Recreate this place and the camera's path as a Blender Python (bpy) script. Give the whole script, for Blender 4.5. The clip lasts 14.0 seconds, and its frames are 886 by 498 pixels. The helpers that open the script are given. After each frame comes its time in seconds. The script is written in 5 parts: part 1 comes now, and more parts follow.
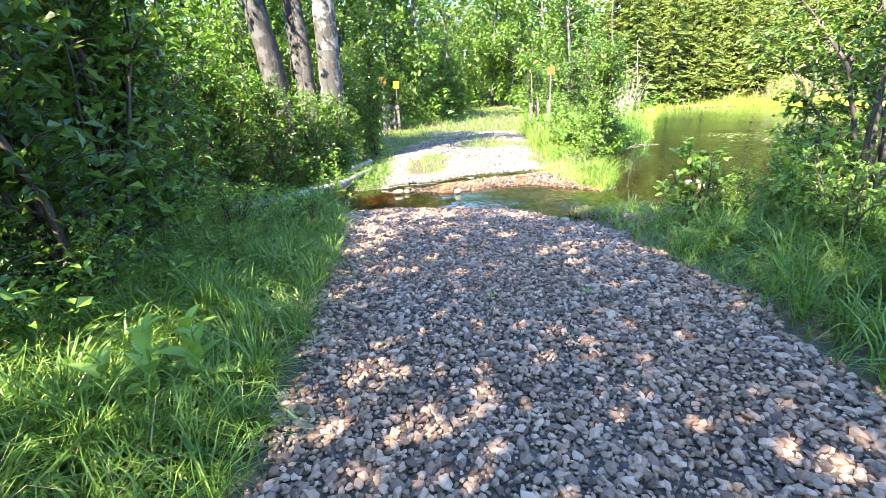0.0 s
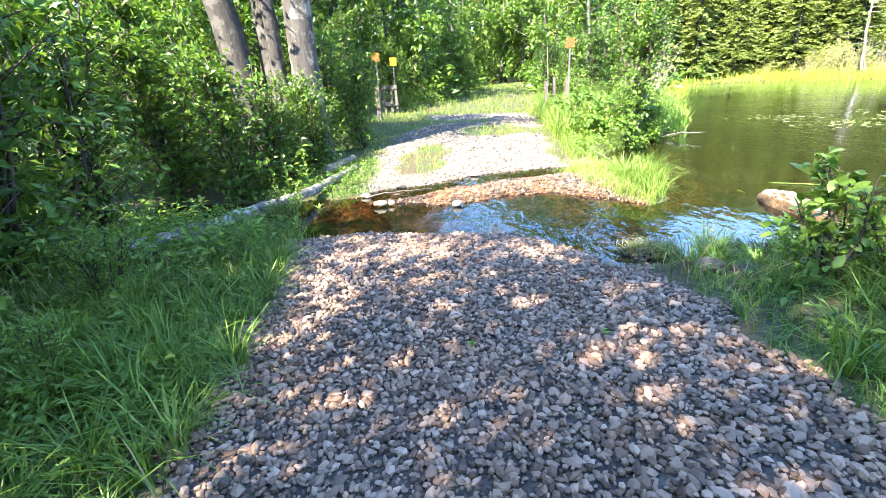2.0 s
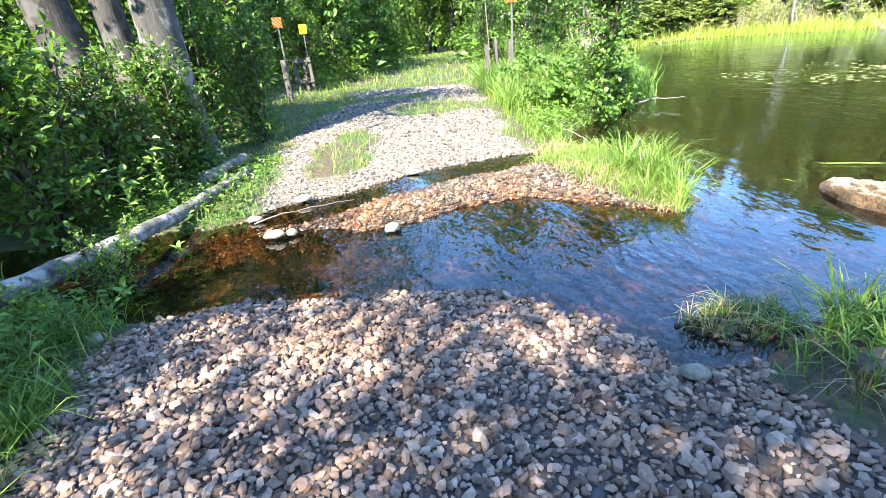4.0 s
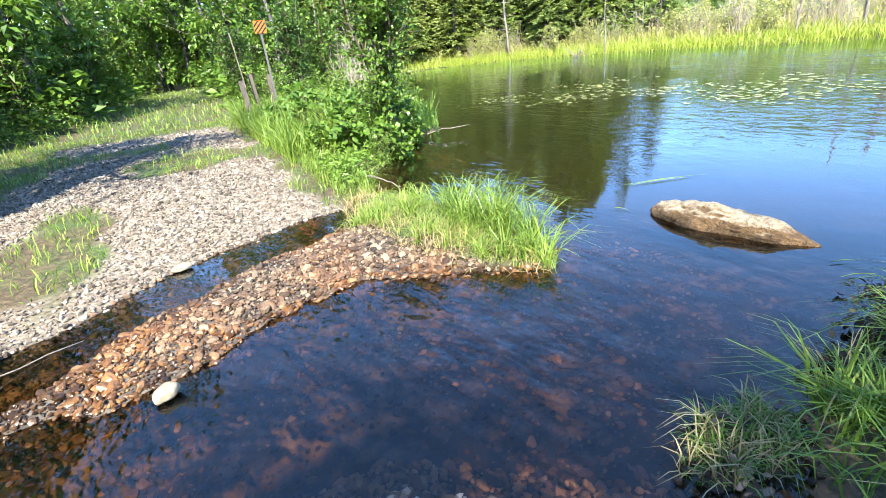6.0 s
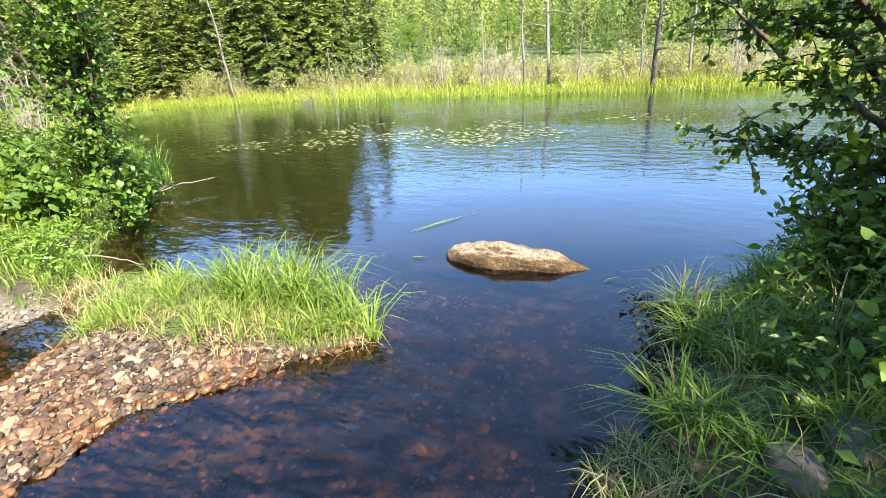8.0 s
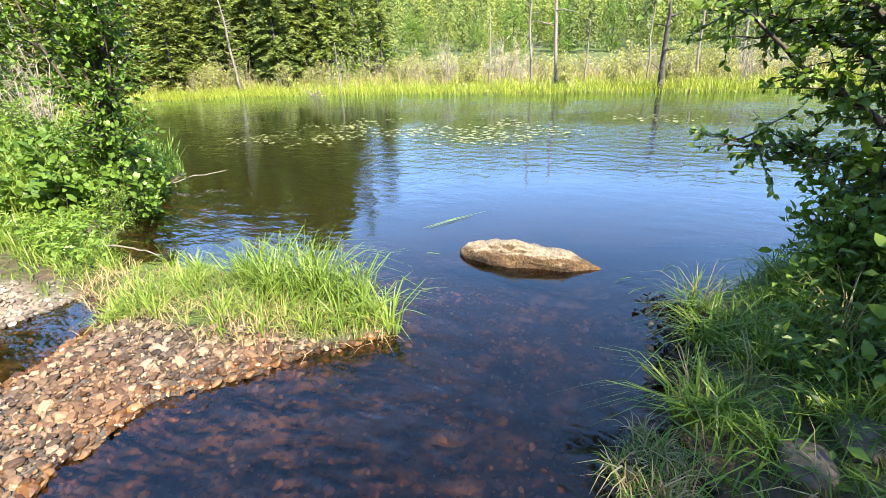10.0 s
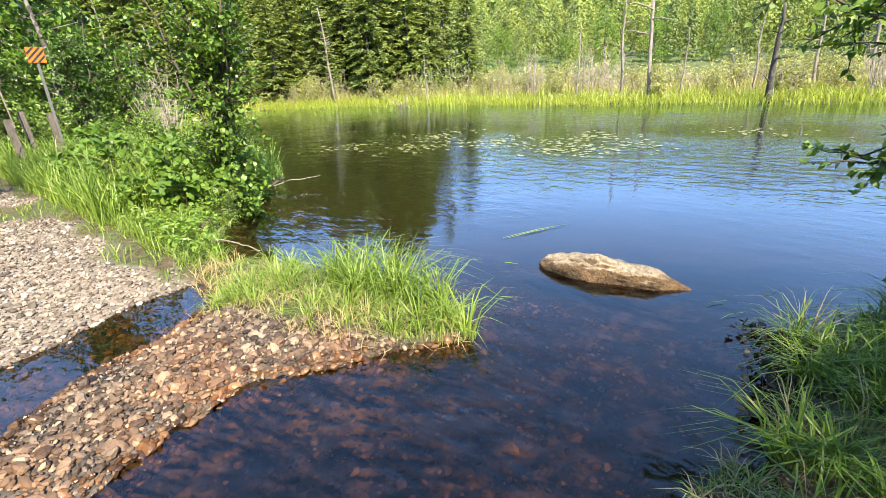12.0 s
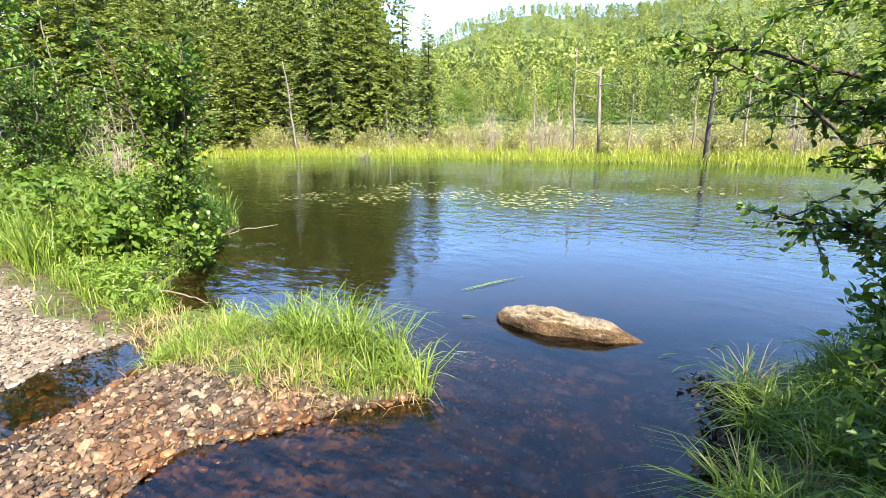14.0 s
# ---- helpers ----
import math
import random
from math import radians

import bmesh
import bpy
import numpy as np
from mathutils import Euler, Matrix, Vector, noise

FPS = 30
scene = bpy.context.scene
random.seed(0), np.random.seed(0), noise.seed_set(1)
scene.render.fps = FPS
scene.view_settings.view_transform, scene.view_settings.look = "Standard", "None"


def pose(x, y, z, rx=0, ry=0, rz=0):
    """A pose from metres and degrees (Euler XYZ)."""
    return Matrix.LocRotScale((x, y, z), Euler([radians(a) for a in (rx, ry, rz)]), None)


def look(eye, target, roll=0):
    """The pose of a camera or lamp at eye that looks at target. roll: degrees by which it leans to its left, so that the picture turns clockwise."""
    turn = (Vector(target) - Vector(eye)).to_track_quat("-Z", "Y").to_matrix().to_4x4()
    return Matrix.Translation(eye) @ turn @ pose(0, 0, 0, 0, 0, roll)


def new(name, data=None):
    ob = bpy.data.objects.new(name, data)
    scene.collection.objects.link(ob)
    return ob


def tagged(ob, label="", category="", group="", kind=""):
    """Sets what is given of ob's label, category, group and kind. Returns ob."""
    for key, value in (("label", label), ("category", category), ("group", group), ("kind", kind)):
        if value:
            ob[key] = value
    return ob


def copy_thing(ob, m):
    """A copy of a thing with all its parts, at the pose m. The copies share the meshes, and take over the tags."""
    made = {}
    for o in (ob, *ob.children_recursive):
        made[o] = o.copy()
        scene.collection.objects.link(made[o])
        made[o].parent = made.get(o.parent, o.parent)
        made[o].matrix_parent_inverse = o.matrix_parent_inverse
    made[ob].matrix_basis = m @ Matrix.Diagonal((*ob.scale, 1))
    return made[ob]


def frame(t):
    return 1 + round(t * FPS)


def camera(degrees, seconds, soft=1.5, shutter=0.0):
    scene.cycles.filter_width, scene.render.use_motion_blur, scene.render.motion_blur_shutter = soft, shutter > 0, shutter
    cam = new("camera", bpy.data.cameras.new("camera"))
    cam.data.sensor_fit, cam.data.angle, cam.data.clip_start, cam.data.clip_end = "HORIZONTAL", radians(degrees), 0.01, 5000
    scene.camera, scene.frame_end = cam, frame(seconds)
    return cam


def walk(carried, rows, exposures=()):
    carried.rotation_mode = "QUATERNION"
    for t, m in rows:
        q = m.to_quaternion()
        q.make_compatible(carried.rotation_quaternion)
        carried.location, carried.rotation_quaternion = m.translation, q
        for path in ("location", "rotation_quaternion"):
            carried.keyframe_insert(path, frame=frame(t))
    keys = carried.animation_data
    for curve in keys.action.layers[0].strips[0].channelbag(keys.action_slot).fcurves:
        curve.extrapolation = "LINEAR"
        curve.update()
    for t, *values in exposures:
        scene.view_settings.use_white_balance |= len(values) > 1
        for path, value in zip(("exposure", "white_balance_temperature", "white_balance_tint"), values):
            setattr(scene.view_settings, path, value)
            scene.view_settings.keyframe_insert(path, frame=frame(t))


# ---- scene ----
cam = camera(87.3, 14.0, soft=0.55)
PATH = [
    (0, (-0.097, -0.25, 1.652), (-0.333, 1.635, 1.027), -3.5),
    (0.5, (-0.151, 0.213, 1.712), (-0.383, 2.098, 1.083), -3.6),
    (1, (-0.156, 0.775, 1.721), (-0.395, 2.658, 1.089), -4.1),
    (1.5, (-0.112, 1.294, 1.713), (-0.361, 3.165, 1.051), -4.2),
    (2, (-0.121, 1.797, 1.699), (-0.396, 3.647, 0.99), -4.2),
    (2.2, (-0.142, 2.01, 1.691), (-0.435, 3.85, 0.962), -4.4),
    (4.3, (-0.267, 4.238, 1.51), (-0.234, 6.048, 0.66), -6.1),
    (4.5, (-0.266, 4.379, 1.514), (-0.18, 6.18, 0.648), -5.6),
    (5, (-0.347, 4.752, 1.507), (-0.076, 6.533, 0.638), -4.5),
    (5.5, (-0.326, 5.063, 1.53), (0.229, 6.793, 0.694), -5.9),
    (6, (-0.295, 5.349, 1.557), (0.523, 6.98, 0.739), -7.4),
    (6.5, (-0.353, 5.575, 1.567), (0.745, 7.052, 0.784), -7.4),
    (7, (-0.38, 5.809, 1.602), (0.98, 7.067, 0.848), -5.2),
    (7.5, (-0.279, 5.91, 1.604), (1.244, 6.974, 0.865), -4.3),
    (7.7, (-0.261, 5.932, 1.602), (1.302, 6.923, 0.844), -4.2),
    (9.8, (-0.35, 6.002, 1.646), (1.299, 6.848, 0.894), -2.6),
    (10, (-0.372, 6.022, 1.642), (1.217, 6.961, 0.871), -2.5),
    (10.5, (-0.395, 6.033, 1.638), (1.097, 7.117, 0.865), -2.8),
    (11, (-0.42, 6.031, 1.639), (0.998, 7.228, 0.892), -3.5),
    (11.5, (-0.437, 6.024, 1.648), (0.959, 7.268, 0.938), -3.6),
    (12, (-0.431, 6.02, 1.645), (0.988, 7.234, 0.93), -3.1),
    (12.5, (-0.434, 6.027, 1.629), (0.913, 7.287, 0.855), -2.9),
    (13, (-0.43, 6.037, 1.624), (0.921, 7.295, 0.853), -3.1),
    (13.5, (-0.41, 6.032, 1.631), (1.018, 7.225, 0.897), -1.9),
    (14, (-0.395, 6.009, 1.666), (1.182, 7.124, 1.146), -1.1),
]
EXPOSURES = ((0.0, 3.6, 7000, 12), (2.2, 3.54, 6900, 11), (5.0, 2.9, 6400, 7), (7.5, 2.57, 7350, 11), (10.0, 2.53, 7450, 12), (12.5, 2.36, 7600, 12), (14.0, 2.42, 7650, 12))
walk(cam, [(t, look(eye, target, roll)) for t, eye, target, roll in PATH],
     exposures=EXPOSURES)

# ---- world and light ----
SUN_AZ = radians(-150)      # bearing of the sun from +y, clockwise
SUN_EL = radians(47)
to_sun = Vector((math.sin(SUN_AZ) * math.cos(SUN_EL), math.cos(SUN_AZ) * math.cos(SUN_EL), math.sin(SUN_EL)))
world = bpy.data.worlds.new("world")
scene.world = world
world.use_nodes = True
wt = world.node_tree
sky = wt.nodes.new("ShaderNodeTexSky")
sky.sky_type = "NISHITA"
sky.sun_disc = False
sky.sun_elevation = SUN_EL
sky.sun_rotation = SUN_AZ
sky.air_density, sky.dust_density, sky.ozone_density = 1.0, 0.0, 5.5
sky.altitude = 2200
wt.links.new(sky.outputs[0], wt.nodes["Background"].inputs[0])
wt.nodes["Background"].inputs[1].default_value = 0.15
sun_data = bpy.data.lights.new("sun", "SUN")
sun_data.energy, sun_data.angle, sun_data.color = 3.6, radians(0.6), (1.0, 0.93, 0.82)
sun = new("sun", sun_data)
sun.matrix_world = look((0, 0, 30), Vector((0, 0, 30)) - to_sun)


# ---- materials ----
def material(name):
    m = bpy.data.materials.new(name)
    m.use_nodes = True
    nt = m.node_tree
    return m, nt, nt.nodes["Principled BSDF"], nt.nodes["Material Output"]


def node(nt, kind, **inputs):
    n = nt.nodes.new(kind)
    for k, v in inputs.items():
        key = k.replace("_", " ")
        if isinstance(v, bpy.types.NodeSocket):
            nt.links.new(v, n.inputs[key])
        else:
            n.inputs[key].default_value = v
    return n


def place(nt):
    return node(nt, "ShaderNodeTexCoord").outputs["Object"]


def noise_tex(nt, scale, detail=4.0, rough=0.55, vec=None):
    return node(nt, "ShaderNodeTexNoise", Vector=vec or place(nt), Scale=scale, Detail=detail, Roughness=rough)


def ramp(nt, fac, *stops):
    r = nt.nodes.new("ShaderNodeValToRGB")
    while len(r.color_ramp.elements) < len(stops):
        r.color_ramp.elements.new(0.5)
    for e, (p, c) in zip(r.color_ramp.elements, stops):
        e.position = p
        e.color = (*c, 1) if len(c) == 3 else c
    nt.links.new(fac, r.inputs[0])
    return r.outputs[0]


def mix(nt, fac, a, b, mode="MIX"):
    n = nt.nodes.new("ShaderNodeMix")
    n.data_type, n.blend_type = "RGBA", mode
    for sock, v in ((n.inputs[0], fac), (n.inputs[6], a), (n.inputs[7], b)):
        if isinstance(v, bpy.types.NodeSocket):
            nt.links.new(v, sock)
        else:
            sock.default_value = v if not isinstance(v, tuple) else (*v, 1)
    return n.outputs[2]


def math_node(nt, op, a, b=0.0):
    n = nt.nodes.new("ShaderNodeMath")
    n.operation = op
    n.use_clamp = False
    for sock, v in zip(n.inputs, (a, b)):
        if isinstance(v, bpy.types.NodeSocket):
            nt.links.new(v, sock)
        else:
            sock.default_value = v
    return n.outputs[0]


def bump(nt, height, strength, distance):
    return node(nt, "ShaderNodeBump", Height=height, Strength=strength, Distance=distance).outputs[0]


def leaf_material(name, dark, mid, light, gloss=0.4, through_share=0.38, per_object=False):
    """Thin leaves: colour varies from leaf to leaf, and some light comes through."""
    m, nt, b, out = material(name)
    if per_object:
        rnd = node(nt, "ShaderNodeObjectInfo").outputs["Random"]
    else:
        rnd = node(nt, "ShaderNodeNewGeometry").outputs["Random Per Island"]
    patch = noise_tex(nt, 0.9, 2.0).outputs[0]
    f = math_node(nt, "ADD", math_node(nt, "MULTIPLY", rnd, 0.65), math_node(nt, "MULTIPLY", patch, 0.45))
    col = ramp(nt, f, (0.12, dark), (0.5, mid), (0.95, light))
    vein = noise_tex(nt, 45.0, 2.0).outputs[0]
    col = mix(nt, 0.25, col, mix(nt, vein, dark, light))
    nt.links.new(col, b.inputs["Base Color"])
    b.inputs["Roughness"].default_value = gloss
    b.inputs["Specular IOR Level"].default_value = 0.4
    tr = node(nt, "ShaderNodeBsdfTranslucent", Color=mix(nt, 1.0, col, (1.0, 1.0, 0.55), "MULTIPLY"))
    ms = node(nt, "ShaderNodeMixShader", Fac=through_share)
    nt.links.new(b.outputs[0], ms.inputs[1])
    nt.links.new(tr.outputs[0], ms.inputs[2])
    nt.links.new(ms.outputs[0], out.inputs[0])
    return m


def stone_material(name, a, b_, c, d, per_object=False, stain=0.0, rough=0.72):
    m, nt, b, out = material(name)
    if per_object:
        rnd = node(nt, "ShaderNodeObjectInfo").outputs["Random"]
    else:
        rnd = node(nt, "ShaderNodeNewGeometry").outputs["Random Per Island"]
    col = ramp(nt, rnd, (0.05, a), (0.4, b_), (0.75, c), (1.0, d))
    g = noise_tex(nt, 60.0, 5.0, 0.7).outputs[0]
    col = mix(nt, 0.5, col, mix(nt, g, tuple(0.35 * v for v in a), d), "OVERLAY")
    if stain:
        patch = ramp(nt, noise_tex(nt, 1.6, 3.0).outputs[0], (0.42, (0, 0, 0)), (0.62, (1, 1, 1)))
        col = mix(nt, math_node(nt, "MULTIPLY", patch, stain), col, mix(nt, rnd, (0.12, 0.045, 0.016), (0.42, 0.2, 0.07)))
    nt.links.new(col, b.inputs["Base Color"])
    b.inputs["Roughness"].default_value = rough
    nt.links.new(bump(nt, g, 0.5, 0.004), b.inputs["Normal"])
    return m


def bark_material(name, dark, light, scale=9.0, patches=None, rough=0.85):
    m, nt, b, out = material(name)
    mp = node(nt, "ShaderNodeMapping", Vector=place(nt), Scale=(1.0, 1.0, 0.22))
    n1 = noise_tex(nt, scale, 6.0, 0.7, mp.outputs[0]).outputs[0]
    n2 = noise_tex(nt, scale * 5, 4.0, 0.6, mp.outputs[0]).outputs[0]
    f = math_node(nt, "ADD", math_node(nt, "MULTIPLY", n1, 0.75), math_node(nt, "MULTIPLY", n2, 0.25))
    col = ramp(nt, f, (0.36, dark), (0.62, light))
    if patches:
        p = ramp(nt, noise_tex(nt, 4.5, 4.0, 0.6).outputs[0], (0.5, (0, 0, 0)), (0.58, (1, 1, 1)))
        col = mix(nt, p, col, patches)
    nt.links.new(col, b.inputs["Base Color"])
    b.inputs["Roughness"].default_value = rough
    nt.links.new(bump(nt, f, 0.9, 0.03), b.inputs["Normal"])
    return m


def plain_material(name, base, other, scale, rough=0.6, bump_size=0.002, metal=0.0):
    m, nt, b, out = material(name)
    n = noise_tex(nt, scale, 5.0, 0.65).outputs[0]
    n2 = noise_tex(nt, scale * 0.15, 3.0).outputs[0]
    f = math_node(nt, "ADD", math_node(nt, "MULTIPLY", n, 0.6), math_node(nt, "MULTIPLY", n2, 0.4))
    nt.links.new(ramp(nt, f, (0.35, base), (0.65, other)), b.inputs["Base Color"])
    b.inputs["Roughness"].default_value = rough
    b.inputs["Metallic"].default_value = metal
    nt.links.new(bump(nt, n, 0.4, bump_size), b.inputs["Normal"])
    return m


def ground_material():
    m, nt, b, out = material("ground_earth")
    att = node(nt, "ShaderNodeAttribute")
    att.attribute_name = "cover"
    sep = node(nt, "ShaderNodeSeparateColor")
    nt.links.new(att.outputs["Color"], sep.inputs[0])
    p = place(nt)
    v1 = node(nt, "ShaderNodeTexVoronoi", Vector=p, Scale=24.0)
    n1, n2, n3 = (noise_tex(nt, s, 6.0, 0.65, p).outputs[0] for s in (1.3, 14.0, 70.0))
    cell = node(nt, "ShaderNodeSeparateColor")
    nt.links.new(v1.outputs["Color"], cell.inputs[0])
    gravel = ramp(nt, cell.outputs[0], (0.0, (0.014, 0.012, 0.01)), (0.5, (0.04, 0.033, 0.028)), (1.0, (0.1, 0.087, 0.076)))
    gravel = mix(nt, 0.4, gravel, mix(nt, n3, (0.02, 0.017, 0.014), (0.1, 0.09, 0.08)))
    soil = ramp(nt, n2, (0.3, (0.022, 0.016, 0.009)), (0.55, (0.07, 0.05, 0.027)), (0.75, (0.14, 0.1, 0.05)))
    thatch = ramp(nt, n2, (0.3, (0.02, 0.03, 0.008)), (0.6, (0.05, 0.085, 0.018)), (0.8, (0.13, 0.15, 0.04)))
    green = mix(nt, ramp(nt, n1, (0.4, (0, 0, 0)), (0.6, (1, 1, 1))), soil, thatch)
    n4 = noise_tex(nt, 6.0, 4.0, 0.6, p).outputs[0]
    bed = ramp(nt, math_node(nt, "ADD", math_node(nt, "MULTIPLY", n4, 0.5), math_node(nt, "MULTIPLY", n1, 0.5)),
               (0.4, (0.005, 0.0043, 0.0035)), (0.5, (0.016, 0.012, 0.0075)), (0.56, (0.1, 0.06, 0.03)), (0.7, (0.22, 0.15, 0.085)))
    silt = ramp(nt, n1, (0.3, (0.022, 0.017, 0.008)), (0.7, (0.044, 0.034, 0.016)))
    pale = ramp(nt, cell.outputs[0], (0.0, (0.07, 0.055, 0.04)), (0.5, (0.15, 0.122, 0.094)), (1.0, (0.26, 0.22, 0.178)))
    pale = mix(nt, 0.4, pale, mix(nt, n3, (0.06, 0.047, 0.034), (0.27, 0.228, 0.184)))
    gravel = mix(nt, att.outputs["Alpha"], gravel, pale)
    away = node(nt, "ShaderNodeVectorMath", Vector=p)
    away.operation = "LENGTH"
    wild = math_node(nt, "MULTIPLY", math_node(nt, "SUBTRACT", away.outputs["Value"], 45.0), 0.03)
    wild = ramp(nt, wild, (0.0, (0, 0, 0)), (1.0, (1, 1, 1)))
    green = mix(nt, wild, green, ramp(nt, n2, (0.3, (0.03, 0.052, 0.012)), (0.7, (0.09, 0.14, 0.03))))
    col = mix(nt, sep.outputs[0], green, gravel)
    col = mix(nt, sep.outputs[1], col, bed)
    col = mix(nt, sep.outputs[2], col, silt)
    nt.links.new(col, b.inputs["Base Color"])
    b.inputs["Roughness"].default_value = 0.85
    hgt = math_node(nt, "ADD", math_node(nt, "MULTIPLY", v1.outputs["Distance"], -0.5), n2)
    nt.links.new(bump(nt, hgt, 0.7, 0.03), b.inputs["Normal"])
    return m


def water_material():
    """Clear tea-brown water: what lies below shows through, the sky mirrors by the angle."""
    m, nt, b, out = material("brown_water")
    nt.nodes.remove(b)
    p = place(nt)
    big = noise_tex(nt, 0.22, 2.0, 0.5, p).outputs[0]
    wind = ramp(nt, big, (0.38, (0.25, 0.25, 0.25)), (0.62, (1, 1, 1)))
    m1 = node(nt, "ShaderNodeMapping", Vector=p, Scale=(1.0, 0.45, 1.0), Rotation=(0, 0, radians(30)))
    w1 = noise_tex(nt, 4.2, 3.0, 0.6, m1.outputs[0]).outputs[0]
    w2 = noise_tex(nt, 13.0, 2.0, 0.5, m1.outputs[0]).outputs[0]
    hgt = math_node(nt, "ADD", w1, math_node(nt, "MULTIPLY", w2, 0.22))
    att = node(nt, "ShaderNodeAttribute")
    att.attribute_name = "ripple"
    hgt = math_node(nt, "MULTIPLY", hgt, math_node(nt, "MULTIPLY", wind, att.outputs["Fac"]))
    nor = bump(nt, hgt, 1.0, 0.03)
    fr = node(nt, "ShaderNodeFresnel", IOR=1.43, Normal=nor)
    gl = node(nt, "ShaderNodeBsdfGlossy", Color=(0.78, 0.92, 1, 1), Roughness=0.02, Normal=nor)
    tr = node(nt, "ShaderNodeBsdfTransparent", Color=(0.55, 0.44, 0.31, 1))
    share = math_node(nt, "MINIMUM", math_node(nt, "MULTIPLY", fr.outputs[0], 1.25), 1.0)
    ms = node(nt, "ShaderNodeMixShader", Fac=share)
    nt.links.new(tr.outputs[0], ms.inputs[1])
    nt.links.new(gl.outputs[0], ms.inputs[2])
    nt.links.new(ms.outputs[0], out.inputs[0])
    return m


M_GROUND = ground_material()
M_WATER = water_material()
CRUSHED = ((0.095, 0.065, 0.048), (0.235, 0.168, 0.127), (0.355, 0.264, 0.204), (0.51, 0.4, 0.315))
M_STONE = stone_material("crushed_stone", *CRUSHED, stain=0.22)
M_STONE_ONE = stone_material("crushed_stone_single", *CRUSHED, per_object=True)
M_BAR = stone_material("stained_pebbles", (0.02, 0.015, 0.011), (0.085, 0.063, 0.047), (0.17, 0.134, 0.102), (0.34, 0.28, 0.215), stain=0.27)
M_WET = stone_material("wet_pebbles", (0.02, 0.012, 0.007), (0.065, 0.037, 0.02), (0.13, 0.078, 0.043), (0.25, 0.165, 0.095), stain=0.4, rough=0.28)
M_PALE = stone_material("pale_gravel", (0.065, 0.056, 0.044), (0.165, 0.147, 0.121), (0.265, 0.241, 0.204), (0.41, 0.38, 0.333), stain=0.06)
M_BED = stone_material("bed_pebbles", (0.007, 0.006, 0.005), (0.022, 0.016, 0.011), (0.055, 0.038, 0.025), (0.16, 0.118, 0.08), stain=0.3)
M_TAN = stone_material("tan_pebbles", (0.026, 0.018, 0.011), (0.08, 0.055, 0.035), (0.145, 0.102, 0.066), (0.26, 0.2, 0.14), stain=0.35)
M_CREAM = plain_material("cream_rock", (0.15, 0.122, 0.083), (0.31, 0.265, 0.2), 30.0, 0.8, 0.01)
M_GRASS = leaf_material("meadow_grass", (0.03, 0.08, 0.012), (0.095, 0.195, 0.028), (0.21, 0.33, 0.06))
M_LUSH = leaf_material("lush_grass", (0.06, 0.125, 0.02), (0.15, 0.26, 0.04), (0.32, 0.41, 0.09))
M_STRAW = leaf_material("dry_grass", (0.2, 0.15, 0.07), (0.34, 0.27, 0.13), (0.46, 0.39, 0.22), 0.7, 0.3)
M_MARSH = leaf_material("marsh_sedge", (0.13, 0.2, 0.025), (0.27, 0.35, 0.04), (0.42, 0.46, 0.09))
M_LEAF = leaf_material("green_leaves", (0.033, 0.084, 0.013), (0.083, 0.176, 0.024), (0.175, 0.28, 0.05))
M_ALDER = leaf_material("alder_leaves", (0.042, 0.095, 0.015), (0.095, 0.185, 0.027), (0.19, 0.295, 0.055))
M_LEAF_LIGHT = leaf_material("light_green_leaves", (0.06, 0.13, 0.02), (0.13, 0.24, 0.035), (0.24, 0.36, 0.07))
M_LEAF_DARK = leaf_material("dark_green_leaves", (0.018, 0.05, 0.01), (0.045, 0.11, 0.018), (0.1, 0.18, 0.035))
M_NEEDLE = leaf_material("spruce_needles", (0.085, 0.135, 0.04), (0.17, 0.24, 0.07), (0.28, 0.345, 0.11), 0.6, 0.45)
M_PINE = leaf_material("pine_needles", (0.1, 0.148, 0.04), (0.19, 0.255, 0.065), (0.3, 0.355, 0.11), 0.6, 0.45)
M_WOODS = leaf_material("distant_foliage", (0.075, 0.115, 0.024), (0.15, 0.21, 0.042), (0.26, 0.315, 0.075), 0.6, 0.3)
M_WOODS_LIGHT = leaf_material("light_distant_foliage", (0.1, 0.14, 0.025), (0.19, 0.245, 0.045), (0.3, 0.345, 0.085), 0.6, 0.3)
M_WOODS_PINE = leaf_material("dark_distant_foliage", (0.055, 0.09, 0.026), (0.115, 0.165, 0.045), (0.2, 0.25, 0.075), 0.6, 0.3)
M_OLIVE = leaf_material("olive_leaves", (0.17, 0.2, 0.05), (0.31, 0.34, 0.1), (0.47, 0.47, 0.19))
M_LILY = leaf_material("lily_leaf", (0.1, 0.125, 0.035), (0.18, 0.205, 0.06), (0.29, 0.3, 0.1), 0.35, 0.1)
M_BARK = bark_material("grey_bark", (0.013, 0.011, 0.009), (0.052, 0.045, 0.037), 7.0, (0.075, 0.071, 0.063))
M_BARK_PALE = bark_material("pale_flaking_bark", (0.014, 0.012, 0.01), (0.075, 0.068, 0.058), 6.0, (0.16, 0.15, 0.135))
M_TWIG = bark_material("twig_bark", (0.03, 0.022, 0.016), (0.095, 0.074, 0.056), 20.0)
M_DEAD = bark_material("bleached_wood", (0.09, 0.077, 0.062), (0.23, 0.205, 0.172), 10.0)
M_BLEACHED = bark_material("sun_bleached_twigs", (0.16, 0.14, 0.105), (0.34, 0.305, 0.24), 12.0)
M_LOG = bark_material("birch_log_bark", (0.03, 0.027, 0.023), (0.17, 0.157, 0.138), 9.0, (0.3, 0.284, 0.255))
M_BOARD = bark_material("weathered_board", (0.05, 0.042, 0.034), (0.13, 0.115, 0.097), 14.0)
